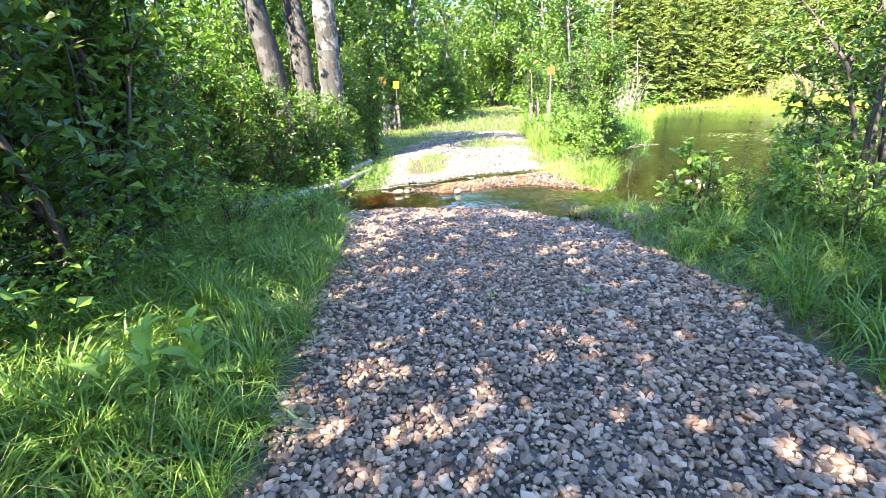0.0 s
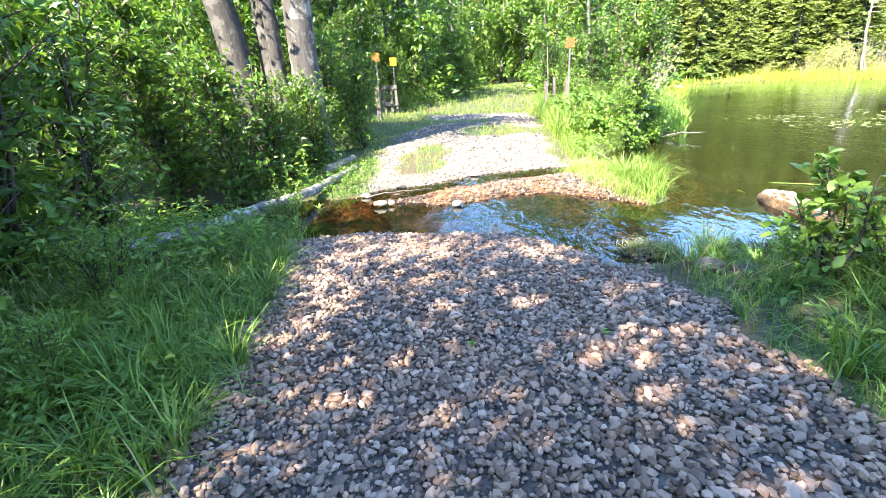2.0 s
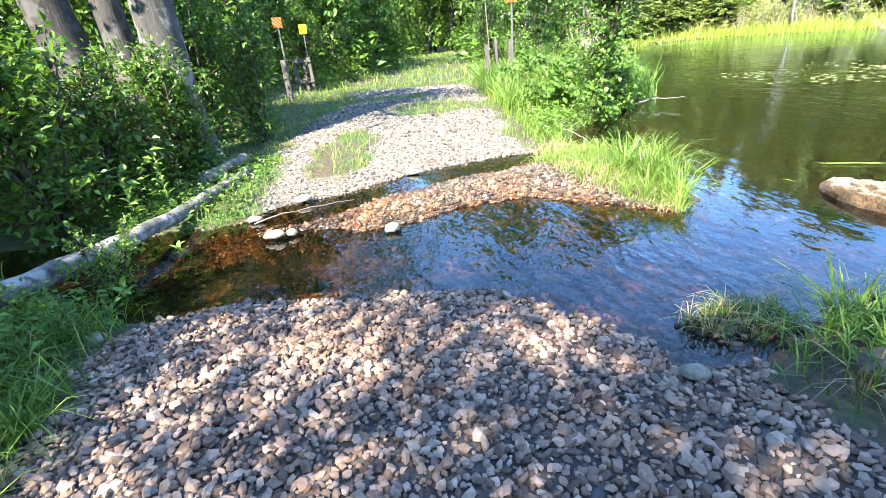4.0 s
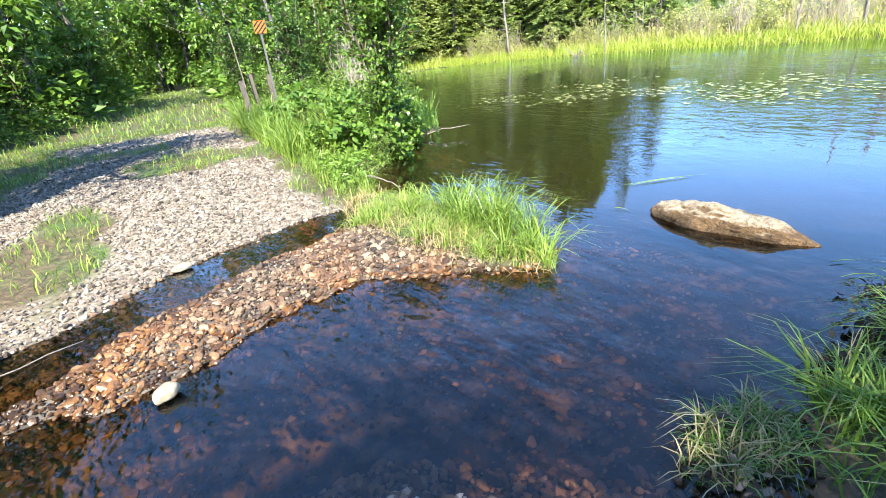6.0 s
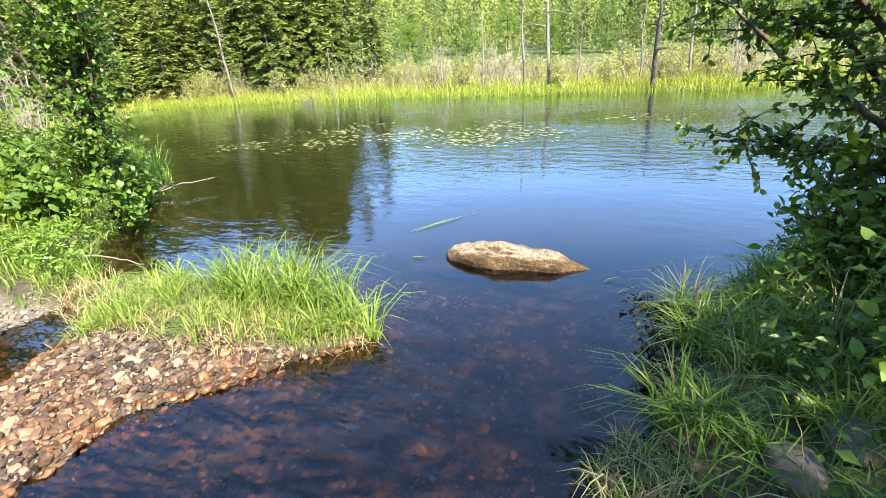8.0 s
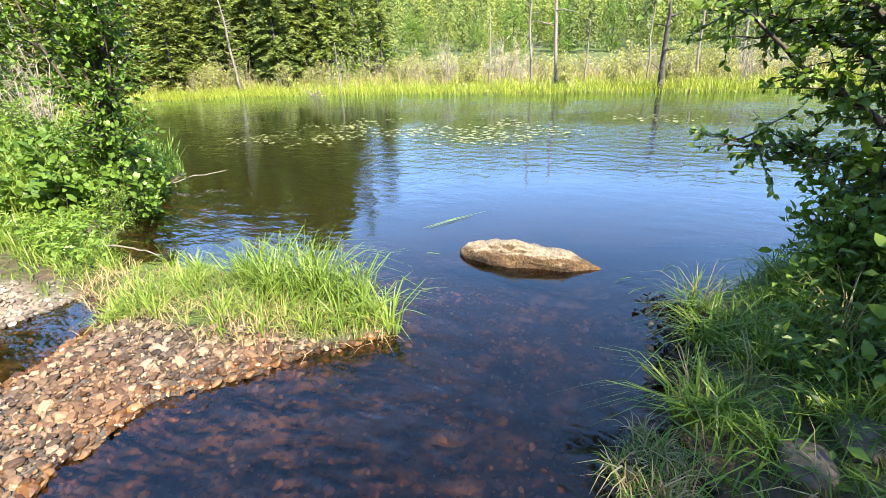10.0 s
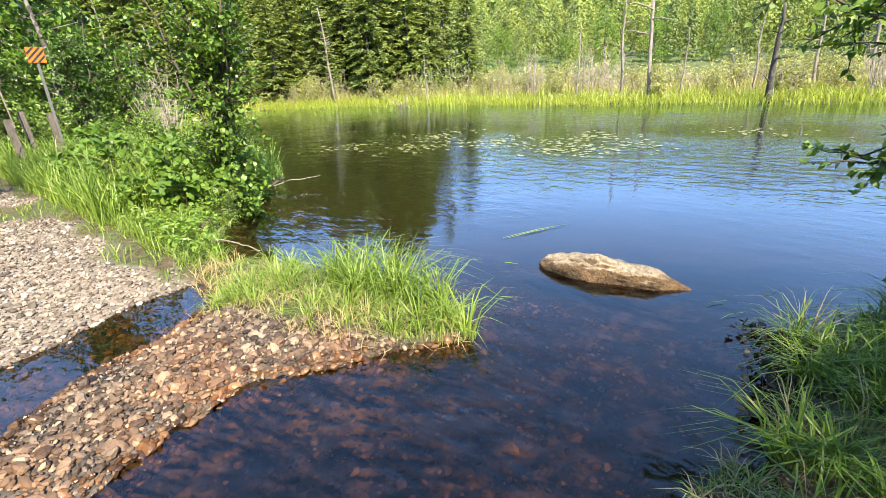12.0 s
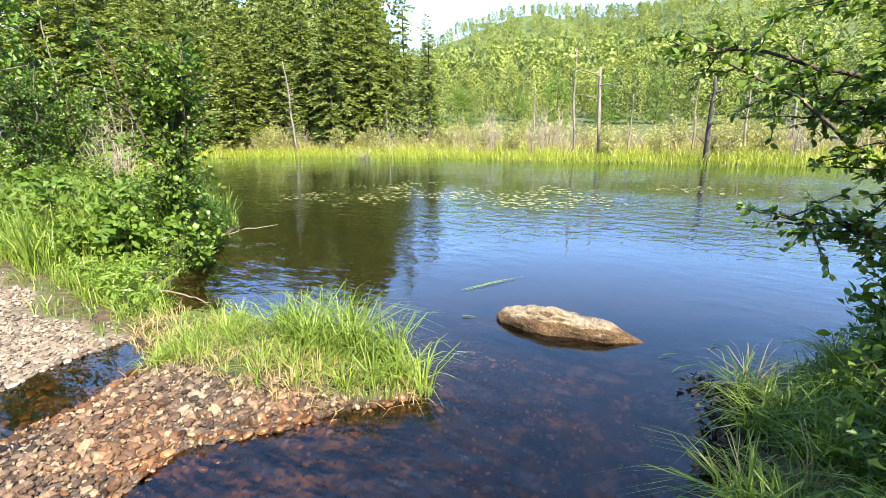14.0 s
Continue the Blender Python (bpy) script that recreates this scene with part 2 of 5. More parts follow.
M_ORANGE = plain_material("orange_sheeting", (0.5, 0.11, 0.01), (0.58, 0.15, 0.015), 8.0, 0.4)
M_BLACK = plain_material("black_sheeting", (0.012, 0.012, 0.012), (0.03, 0.03, 0.03), 8.0, 0.4)
M_YELLOW = plain_material("yellow_sheeting", (0.6, 0.36, 0.01), (0.68, 0.43, 0.02), 8.0, 0.4)
M_STEEL = plain_material("galvanised_steel", (0.085, 0.083, 0.078), (0.14, 0.138, 0.132), 20.0, 0.6, 0.001, 0.3)


def boulder_material():
    m, nt, b, out = material("pond_boulder_rock")
    p = place(nt)
    n1 = noise_tex(nt, 5.0, 6.0, 0.7, p).outputs[0]
    n2 = noise_tex(nt, 28.0, 5.0, 0.7, p).outputs[0]
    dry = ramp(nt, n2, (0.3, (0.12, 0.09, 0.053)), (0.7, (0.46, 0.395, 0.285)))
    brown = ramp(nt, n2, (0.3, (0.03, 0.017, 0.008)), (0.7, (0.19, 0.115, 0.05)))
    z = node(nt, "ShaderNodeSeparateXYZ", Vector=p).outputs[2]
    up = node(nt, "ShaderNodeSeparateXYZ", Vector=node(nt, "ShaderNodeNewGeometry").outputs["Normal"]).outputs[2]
    # Low sides: wet brown plus overhang shade put in the colour; upward faces cream.
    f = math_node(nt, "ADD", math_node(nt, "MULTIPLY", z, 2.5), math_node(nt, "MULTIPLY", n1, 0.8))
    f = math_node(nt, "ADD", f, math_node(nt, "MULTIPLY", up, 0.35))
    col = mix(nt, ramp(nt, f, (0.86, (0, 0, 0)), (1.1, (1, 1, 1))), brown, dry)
    nt.links.new(col, b.inputs["Base Color"])
    b.inputs["Roughness"].default_value = 0.65
    nt.links.new(bump(nt, math_node(nt, "ADD", n2, n1), 1.0, 0.05), b.inputs["Normal"])
    return m


M_BOULDER = boulder_material()

# ---- mesh helpers ----
rng = np.random.default_rng(7)


def unit(v):
    return v / np.maximum(np.linalg.norm(v, axis=-1, keepdims=True), 1e-9)


def raw_mesh(name, verts, tris, mat, smooth=False):
    me = bpy.data.meshes.new(name)
    verts, tris = np.asarray(verts, np.float32), np.asarray(tris, np.int32)
    me.vertices.add(len(verts))
    me.vertices.foreach_set("co", verts.ravel())
    me.loops.add(tris.size)
    me.loops.foreach_set("vertex_index", tris.ravel())
    me.polygons.add(len(tris))
    me.polygons.foreach_set("loop_start", np.arange(0, tris.size, tris.shape[1], dtype=np.int32))
    me.polygons.foreach_set("use_smooth", np.full(len(tris), smooth))
    me.materials.append(mat)
    me.update(calc_edges=True)
    me.validate()
    return me


def part(name, mesh, material_, parent=None, label=""):
    """Links a bmesh, or a ready mesh, as one mesh object under its thing."""
    if isinstance(mesh, bmesh.types.BMesh):
        me = bpy.data.meshes.new(name)
        mesh.to_mesh(me)
        mesh.free()
        me.materials.append(material_)
        mesh = me
    ob = new(name, mesh)
    ob.parent = parent
    if label:
        ob["label"] = label
    return ob


def holder(name, m, label, category, group=""):
    ob = new(name)
    ob.matrix_basis = m
    return tagged(ob, label, category, group)


def gather(chunks):
    vs, ts, n = [], [], 0
    for v, t in chunks:
        vs.append(v)
        ts.append(t + n)
        n += len(v)
    return np.concatenate(vs), np.concatenate(ts)


def leaves(p, d, length, width, cup=0.25, up=None):
    """Folded four-cornered leaves at points p, pointing along d."""
    n = len(p)
    d = unit(d)
    u = rng.normal(size=(n, 3)) * 0.5 + (np.array((0, 0, 1.0)) if up is None else up)
    s = unit(np.cross(d, u))
    nn = np.cross(s, d)
    length, width = np.reshape(length, (-1, 1)), np.reshape(width, (-1, 1))
    mid = p + d * length * 0.42 + nn * width * cup
    v = np.stack((p, mid + s * width * 0.5, p + d * length, mid - s * width * 0.5), 1).reshape(-1, 3)
    k = np.arange(n)[:, None] * 4
    t = np.concatenate((k + (0, 1, 2), k + (0, 2, 3)), 1).reshape(-1, 3)
    return v, t


def fine_leaves(p, d, length, width):
    """Oval leaves with six corners and a slight bend, for the plants nearest the path."""
    n = len(p)
    d = unit(d)
    s = unit(np.cross(d, rng.normal(size=(n, 3)) * 0.5 + np.array((0, 0, 1.0))))
    nn = np.cross(s, d)
    length, width = np.reshape(length, (-1, 1)), np.reshape(width, (-1, 1))
    a, b = p + d * length * 0.3 + nn * width * 0.12, p + d * length * 0.68 + nn * width * 0.1
    v = np.stack((p, a + s * width * 0.48, a - s * width * 0.48, b + s * width * 0.4, b - s * width * 0.4, p + d * length - nn * width * 0.1), 1).reshape(-1, 3)
    k = np.arange(n)[:, None] * 6
    t = np.concatenate([k + q for q in ((0, 1, 2), (1, 3, 4), (1, 4, 2), (3, 5, 4))], 1).reshape(-1, 3)
    return v, t


def blades(p, height, width, lean, a=None):
    """Curved grass blades standing at points p, each bending towards the bearing a."""
    n = len(p)
    a = rng.uniform(0, 2 * np.pi, n) if a is None else a
    out = np.stack((np.cos(a), np.sin(a), np.zeros(n)), 1)
    b = a + rng.normal(0, 0.5, n) + np.pi / 2
    side = np.stack((np.cos(b), np.sin(b), np.zeros(n)), 1)
    height, width, lean = (np.reshape(np.broadcast_to(q, n), (-1, 1)) for q in (height, width, lean))
    rows = []
    for f, w in ((0, 0.8), (0.4, 1.0), (0.75, 0.6)):
        c = p + out * height * lean * f ** 2.0 + np.array((0, 0, 1.0)) * height * (f - 0.45 * lean * f ** 2.6)
        rows += [c - side * width * w / 2, c + side * width * w / 2]
    rows.append(p + out * height * lean * 1.05 + np.array((0, 0, 1.0)) * height * (1 - 0.62 * lean))
    v = np.stack(rows, 1).reshape(-1, 3)
    k = np.arange(n)[:, None] * 7
    t = np.concatenate([k + q for q in ((0, 1, 3), (0, 3, 2), (2, 3, 5), (2, 5, 4), (4, 5, 6))], 1).reshape(-1, 3)
    return v, t


def tube(points, radii, sides=6):
    points = np.asarray(points, float)
    radii = np.broadcast_to(radii, len(points))
    d = unit(np.gradient(points, axis=0))
    ref = np.array((1.0, 0, 0)) if abs(d[0][2]) > 0.7 else np.array((0, 0, 1.0))
    s = unit(np.cross(d, ref))
    u = np.cross(s, d)
    a = np.linspace(0, 2 * np.pi, sides, endpoint=False)
    ring = np.cos(a)[None, :, None] * s[:, None] + np.sin(a)[None, :, None] * u[:, None]
    v = (points[:, None] + ring * radii[:, None, None]).reshape(-1, 3)
    t = []
    for i in range(len(points) - 1):
        for j in range(sides):
            q, w = i * sides + j, i * sides + (j + 1) % sides
            t += [(q, w, w + sides), (q, w + sides, q + sides)]
    e = len(v)
    v = np.concatenate((v, points[:1], points[-1:]))
    for j in range(sides):
        t.append((e, (j + 1) % sides, j))
        k = (len(points) - 1) * sides
        t.append((e + 1, k + j, k + (j + 1) % sides))
    return v, np.array(t)


def curve_points(a, b, n, wobble, sag=0.0):
    a, b = np.asarray(a, float), np.asarray(b, float)
    f = np.linspace(0, 1, n)[:, None]
    w = np.cumsum(rng.normal(0, wobble, (n, 3)), 0)
    w -= w[:1]
    c = a + (b - a) * f + w
    c[:, 2] += sag * 4 * (f * (1 - f))[:, 0]
    return c


# ---- plan: shorelines ----
FAR = 1500.0
SOUTH = np.array(((-FAR, 7.2), (-9, 7.3), (-4, 7.0), (-2.15, 6.66), (-1.7, 6.76), (-0.6, 6.68), (-0.05, 6.62), (0.2, 6.43), (0.4, 6.22), (0.7, 5.9),
                  (0.74, 5.72), (1.05, 5.7), (1.3, 5.86), (1.65, 6.0), (2.2, 6.03), (2.6, 6.05), (2.95, 5.95), (4.0, 5.3), (7, 3.5), (13, 0.0), (22, -7), (60, -60), (60, -FAR), (-FAR, -FAR)))
BAR = np.array(((-2.6, 8.2), (-2.15, 7.84), (-1.7, 7.88), (-1.0, 7.86), (-0.6, 8.06), (-0.17, 8.22), (0.12, 8.34), (0.46, 8.38), (0.8, 8.17), (1.05, 8.03), (1.38, 7.76), (1.72, 7.55), (1.9, 7.8), (1.95, 8.4),
                (1.95, 9.1), (1.75, 9.8), (1.6, 10.4), (1.1, 10.4), (0.92, 9.6), (-0.1, 9.2), (-0.66, 8.94), (-1.37, 8.6), (-2.0, 8.42)))
NORTH = np.array(((-FAR, 8.6), (-9, 8.5), (-3.4, 8.35), (-2.5, 8.4), (-2.1, 8.86), (-1.45, 9.1), (-0.67, 9.72), (0.32, 10.05), (0.95, 10.1), (1.4, 10.35), (1.6, 10.95),
                  (1.95, 11.4), (2.6, 12.3), (3.3, 12.9), (4.1, 13.5), (4.6, 14.8), (5.2, 17.5), (6.3, 21.5), (8.0, 26.0), (9.6, 30.0), (11.5, 31.5), (14.0, 31.6), (15.4, 30.3), (16.4, 28.0), (17.4, 26.0), (18.2, 22.5), (18.6, 18.5),
                  (18.6, 16.0), (18.8, 13), (19.4, 10), (19.9, 8), (20.2, 5), (22, -2), (30, -12), (75, -60), (FAR, -60), (FAR, FAR), (-FAR, FAR)))
ISLET = np.array(((0.88, 6.05), (0.98, 5.92), (1.2, 5.84), (1.46, 5.93), (1.46, 6.12), (1.2, 6.2)))


def signed(poly, x, y):
    """Distance to the polygon's edge, positive inside it."""
    best = np.full(x.shape, 1e9)
    inside = np.zeros(x.shape, bool)
    for (ax, ay), (bx, by) in zip(poly, np.roll(poly, -1, 0)):
        ex, ey = bx - ax, by - ay
        f = np.clip(((x - ax) * ex + (y - ay) * ey) / (ex * ex + ey * ey), 0, 1)
        best = np.minimum(best, np.hypot(x - ax - f * ex, y - ay - f * ey))
        if ay != by:
            inside ^= ((ay > y) != (by > y)) & (x < ax + (y - ay) / (by - ay) * ex)
    return np.where(inside, best, -best)


def wave(x, y, scale, seed=0.0):
    """Cheap smooth unevenness, about -1 to 1."""
    x, y = x * scale + seed, y * scale - seed * 1.7
    return (np.sin(1.7 * x + 0.9 * y + 2 * np.sin(0.6 * y)) + np.sin(2.3 * y - 1.1 * x + 1.3) + np.sin(4.1 * x - 3.3 * y + seed) * 0.6) / 2.6


def smooth(a, b, v):
    f = np.clip((v - a) / (b - a), 0, 1)
    return f * f * (3 - 2 * f)


LEFT_Y, LEFT_X = (-3, 1.2, 2.2, 3.5, 4.7, 6.2), (-1.1, -1.2, -1.38, -1.7, -2.0, -2.35)
RIGHT_Y, RIGHT_X = (-3, 2.5, 3.4, 4.4, 5.6), (1.85, 1.7, 1.58, 1.3, 1.12)
FARL_Y, FARL_X = (8.6, 10.2, 12, 14.4, 16.5, 18, 21, 23, 30, 70), (-2.35, -2.5, -2.85, -2.7, -2.2, -2.9, -2.9, -1.5, -1.0, 0.3)
FARR_Y, FARR_X = (9, 9.9, 11, 12.9, 16, 19.6, 30, 70), (1.0, 0.95, 0.7, 0.85, 0.75, 0.55, 0.8, 1.7)


def hill(x, y):
    h = 70 * np.exp(-(((x - 480) / 170) ** 2 + ((y - 80) / 120) ** 2))
    h += 34 * np.exp(-(((x - 450) / 110) ** 2 + ((y - 178) / 55) ** 2))
    h += 68 * np.exp(-(((x - 400) / 110) ** 2 + ((y - 258) / 70) ** 2))
    h += 60 * np.exp(-(((x - 420) / 200) ** 2 + ((y + 160) / 200) ** 2))
    return h + 6 * smooth(50, 140, np.hypot(x, y)) * (1 + wave(x, y, 0.02))


def height(x, y):
    x, y = np.asarray(x, float), np.asarray(y, float)
    s, b, n, i = (signed(p, x, y) for p in (SOUTH, BAR, NORTH, ISLET))
    uneven = (0.06 * wave(x, y, 3.1, 2.0) + 0.035 * wave(x, y, 7.3, 6.0)) * (np.abs(x) < 3.5) * (y < 11.5)
    s, b, n = s + 0.5 * uneven, b + uneven - 0.26 * smooth(-0.7, -1.9, x), n + uneven
    sd = np.maximum.reduce((s, b, n, i))
    far = smooth(2.0, 9.0, n) * smooth(9, 16, y) * (1 - smooth(6, 12, x))
    land_s = 0.17 * (1 - np.exp(-np.maximum(s, 0) / 1.0)) + 0.12 * smooth(0.3, 1.8, np.interp(y, LEFT_Y, LEFT_X) - x) + 0.1 * smooth(0.2, 1.5, x - np.interp(y, RIGHT_Y, RIGHT_X)) * smooth(0, 1, s)
    land_n = 0.2 * (1 - np.exp(-np.maximum(n, 0) / 2.0)) + 0.1 * far + 0.25 * smooth(0.5, 3.0, np.interp(y, FARL_Y, FARL_X) - x) * smooth(9, 13, y)
    land_b = 0.1 * (1 - np.exp(-np.maximum(b, 0) / 0.35))
    land_i = 0.07 * (1 - np.exp(-np.maximum(i, 0) / 0.12))
    land = np.maximum.reduce((land_s * (s > 0), land_n * (n > 0), land_b * (b > 0), land_i * (i > 0)))
    deepest = 0.15 + 0.9 * smooth(2.2, 6.0, x)
    depth = np.minimum(deepest, 0.02 + 0.33 * np.maximum(-sd, 0))
    h = np.where(sd > 0, land, -depth)
    h += 0.012 * wave(x, y, 2.2) * np.minimum(1, np.abs(sd) * 3) + 0.03 * wave(x, y, 0.55, 3.0) * np.minimum(1, np.abs(sd) * 0.5)
    return h + hill(x, y) * smooth(30, 120, np.hypot(x, y))


def cover(x, y):
    """Shares of gravel, stream bed and silt on the ground."""
    s, b, n, i = (signed(p, x, y) for p in (SOUTH, BAR, NORTH, ISLET))
    sd = np.maximum.reduce((s, b, n, i))
    rag = 0.12 * wave(x, y, 2.6, 5.0)
    g1 = (s > -0.3) * smooth(-0.08, 0.08, np.minimum(x - np.interp(y, LEFT_Y, LEFT_X), np.interp(y, RIGHT_Y, RIGHT_X) - x) + rag)
    g2 = (n > -0.2) * (y > 8.3) * smooth(-0.15, 0.15, np.minimum(x - np.interp(y, FARL_Y, FARL_X), np.interp(y, FARR_Y, FARR_X) - x) + rag * 1.5) * (1 - 0.85 * smooth(17.6, 19.4, y))
    isle = np.hypot((x + 0.25) / 1.25, (y - 14.3) / 0.95) + rag * 2
    strip = np.hypot((x + 1.75) / 0.5, (y - 10.9) / 1.5) + rag * 2
    g2 = g2 * smooth(0.8, 1.05, isle) * smooth(0.8, 1.1, strip) * (1 - 0.8 * np.exp(-((y - 16.3) / 0.7) ** 2) * (x < -0.6))
    g3 = (b > -0.2) * (1 - smooth(-0.1, 0.15, x + rag - np.interp(y, (7.5, 7.9, 8.3, 8.8, 9.5, 10.4), (1.68, 1.42, 1.2, 1.08, 0.85, 0.9))))
    gravel = np.maximum.reduce((g1, g2, g3))
    bed = smooth(0.03, -0.03, sd)
    silt = smooth(2.9, 4.6, x) * bed
    return gravel, bed, silt


# ---- ground and water ----
def spread(a, b, step, reach, grow=1.13):
    mid = np.arange(a, b + step / 2, step)
    out, d, q = [], step, 0.0
    while q < reach:
        d *= grow
        q += d
        out.append(q)
    out = np.array(out)
    return np.concatenate((a - out[::-1], mid, b + out))


def sheet(name, xs, ys, zs, mat):
    gx, gy = np.meshgrid(xs, ys)
    v = np.stack((gx.ravel(), gy.ravel(), zs.ravel()), 1)
    k = (np.arange(len(ys) - 1)[:, None] * len(xs) + np.arange(len(xs) - 1)[None]).ravel()[:, None]
    q = np.concatenate((k, k + 1, k + 1 + len(xs), k + len(xs)), 1)
    return new(name, raw_mesh(name, v, q, mat, True))


gxs, gys = spread(-3.6, 6.3, 0.08, 1400), spread(0.4, 18.4, 0.08, 1400)
GX, GY = np.meshgrid(gxs, gys)
ground = sheet("ground", gxs, gys, height(GX, GY), M_GROUND)
tagged(ground, "uneven earth with gravel, mud and leaf litter", "ground", kind="structure")
layer = ground.data.color_attributes.new("cover", "FLOAT_COLOR", "POINT")
gravel_share, bed_share, silt_share = cover(GX, GY)
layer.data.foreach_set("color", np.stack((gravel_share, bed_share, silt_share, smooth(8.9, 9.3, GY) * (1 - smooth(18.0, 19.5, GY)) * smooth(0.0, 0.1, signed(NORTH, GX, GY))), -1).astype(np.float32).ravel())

wxs, wys = np.linspace(-14, 70, 113), np.linspace(-58, 34, 124)
WX, WY = np.meshgrid(wxs, wys)
water = sheet("water", wxs, wys, np.zeros_like(WX), M_WATER)
tagged(water, "still brown pond and shallow stream, mirroring the sky", "water", kind="structure")
ripple = water.data.attributes.new("ripple", "FLOAT", "POINT")
calm = np.exp(-(((WX - 3.6) / 2.0) ** 2 + ((WY - 7.6) / 2.2) ** 2))
stream = np.exp(-(((WX - 0.6) / 1.6) ** 2 + ((WY - 7.1) / 0.6) ** 2))
ripple.data.foreach_set("value", np.clip(0.75 - 0.7 * calm + 0.55 * stream, 0.04, 1.6).astype(np.float32).ravel())

# ---- plants: builders ----
def ground_at(x, y):
    return float(height(np.array([float(x)]), np.array([float(y)]))[0])


def twig_shrub(tall, wide, stems, twigs, per_twig, leaf, sides=4, droop=0.0, bare=0.15, base=0.05, fine=False):
    """Wood and leaves of a many-stemmed shrub or small tree, standing at the origin."""
    wood, lp, ld = [], [], []
    for _ in range(stems):
        a, r = rng.uniform(0, 2 * np.pi), wide * rng.uniform(0.15, 0.75)
        top = np.array((math.cos(a) * r, math.sin(a) * r, tall * rng.uniform(0.6, 1.0)))
        foot = np.array((math.cos(a), math.sin(a), 0)) * base * rng.uniform(0.3, 1)
        c = curve_points(foot, top, 9, 0.012 * tall, 0.03 * tall)
        r0 = 0.009 * tall + 0.004
        wood.append(tube(c, np.linspace(r0, r0 * 0.25, 9), sides))
        for _ in range(twigs):
            f = rng.uniform(bare, 1.0)
            k = f * 8
            i = min(int(k), 7)
            p = c[i] + (c[i + 1] - c[i]) * (k - i)
            b = rng.uniform(0, 2 * np.pi)
            reach = wide * rng.uniform(0.25, 0.7) * (1.15 - 0.6 * f)
            q = p + np.array((math.cos(b) * reach, math.sin(b) * reach, reach * (rng.uniform(0.0, 0.8) - droop)))
            t = curve_points(p, q, 5, 0.02 * reach, 0.08 * reach)
            wood.append(tube(t[::2], np.linspace(r0 * 0.35, r0 * 0.1, 3), 3))
            n = per_twig
            g = rng.uniform(0.1, 1.05, n)
            j = np.clip((g * 4).astype(int), 0, 3)
            base_p = t[j] + (t[j + 1] - t[j]) * (g * 4 - j)[:, None]
            lp.append(base_p + rng.normal(0, 0.05 * reach + 0.2 * leaf, (n, 3)))
            ld.append(unit(q - p)[None] * 0.5 + rng.normal(0, 0.55, (n, 3)) + np.array((0, 0, -0.15)))
    lp, ld = np.concatenate(lp), np.concatenate(ld)
    size = leaf * rng.uniform(0.6, 1.25, len(lp))
    return gather(wood), (fine_leaves if fine else leaves)(lp, ld, size, size * 0.56)


def shrub_thing(name, m, wood, leaf, mats, label, category, group=""):
    ob = holder(name, m, label, category, group)
    tagged(part("wood", raw_mesh("wood", *wood, mats[0], True), None, ob), kind="stuff")
    part("foliage", raw_mesh("foliage", *leaf, mats[1]), None, ob)
    return ob


def conifer(tall, wide, levels, around, needle, start=0.12, gaps=0.1):
    wood = [tube(curve_points((0, 0, -0.3), (rng.normal(0, 0.02) * tall, rng.normal(0, 0.02) * tall, tall), 8, 0.003 * tall), np.linspace(0.014 * tall, 0.01, 8), 7)]
    lp, ld, ll = [], [], []
    for z in np.linspace(start, 0.985, levels):
        reach = wide * (1 - z) ** 0.6 * rng.uniform(0.75, 1.15) + 0.15
        for a in rng.uniform(0, 2 * np.pi) + np.arange(around) * 2 * np.pi / around + rng.normal(0, 0.25, around):
            if rng.random() < gaps:
                continue
            r = reach * rng.uniform(0.55, 1.2)
            h = z * tall + rng.normal(0, 0.02) * tall
            d = np.array((math.cos(a), math.sin(a), 0))
            end = d * r + np.array((0, 0, h - 0.18 * r + 0.1 * r * rng.normal()))
            c = curve_points((0, 0, h), end, 5, 0.01 * r, 0.06 * r)
            if r > 0.6 * wide:
                wood.append(tube(c[::2], np.linspace(0.018, 0.005, 3), 3))
            n = int(10 + 28 * r / wide)
            g = rng.uniform(0.12, 1.0, n)
            j = np.clip((g * 4).astype(int), 0, 3)
            p = c[j] + (c[j + 1] - c[j]) * (g * 4 - j)[:, None]
            side = np.array((-d[1], d[0], 0)) * rng.choice((-1, 1), n)[:, None]
            lp.append(p)
            ld.append(d * 0.7 + side * rng.uniform(0.2, 1.0, n)[:, None] + np.stack((np.zeros(n), np.zeros(n), rng.normal(-0.12, 0.22, n)), 1))
            ll.append(needle * (0.5 + 0.7 * (1.1 - g)) * rng.uniform(0.6, 1.3, n) * (0.55 + 0.6 * r / wide))
    lp, ld, ll = np.concatenate(lp), np.concatenate(ld), np.concatenate(ll)
    return gather(wood), leaves(lp, ld, ll * 0.8, ll * 0.36, -0.12)


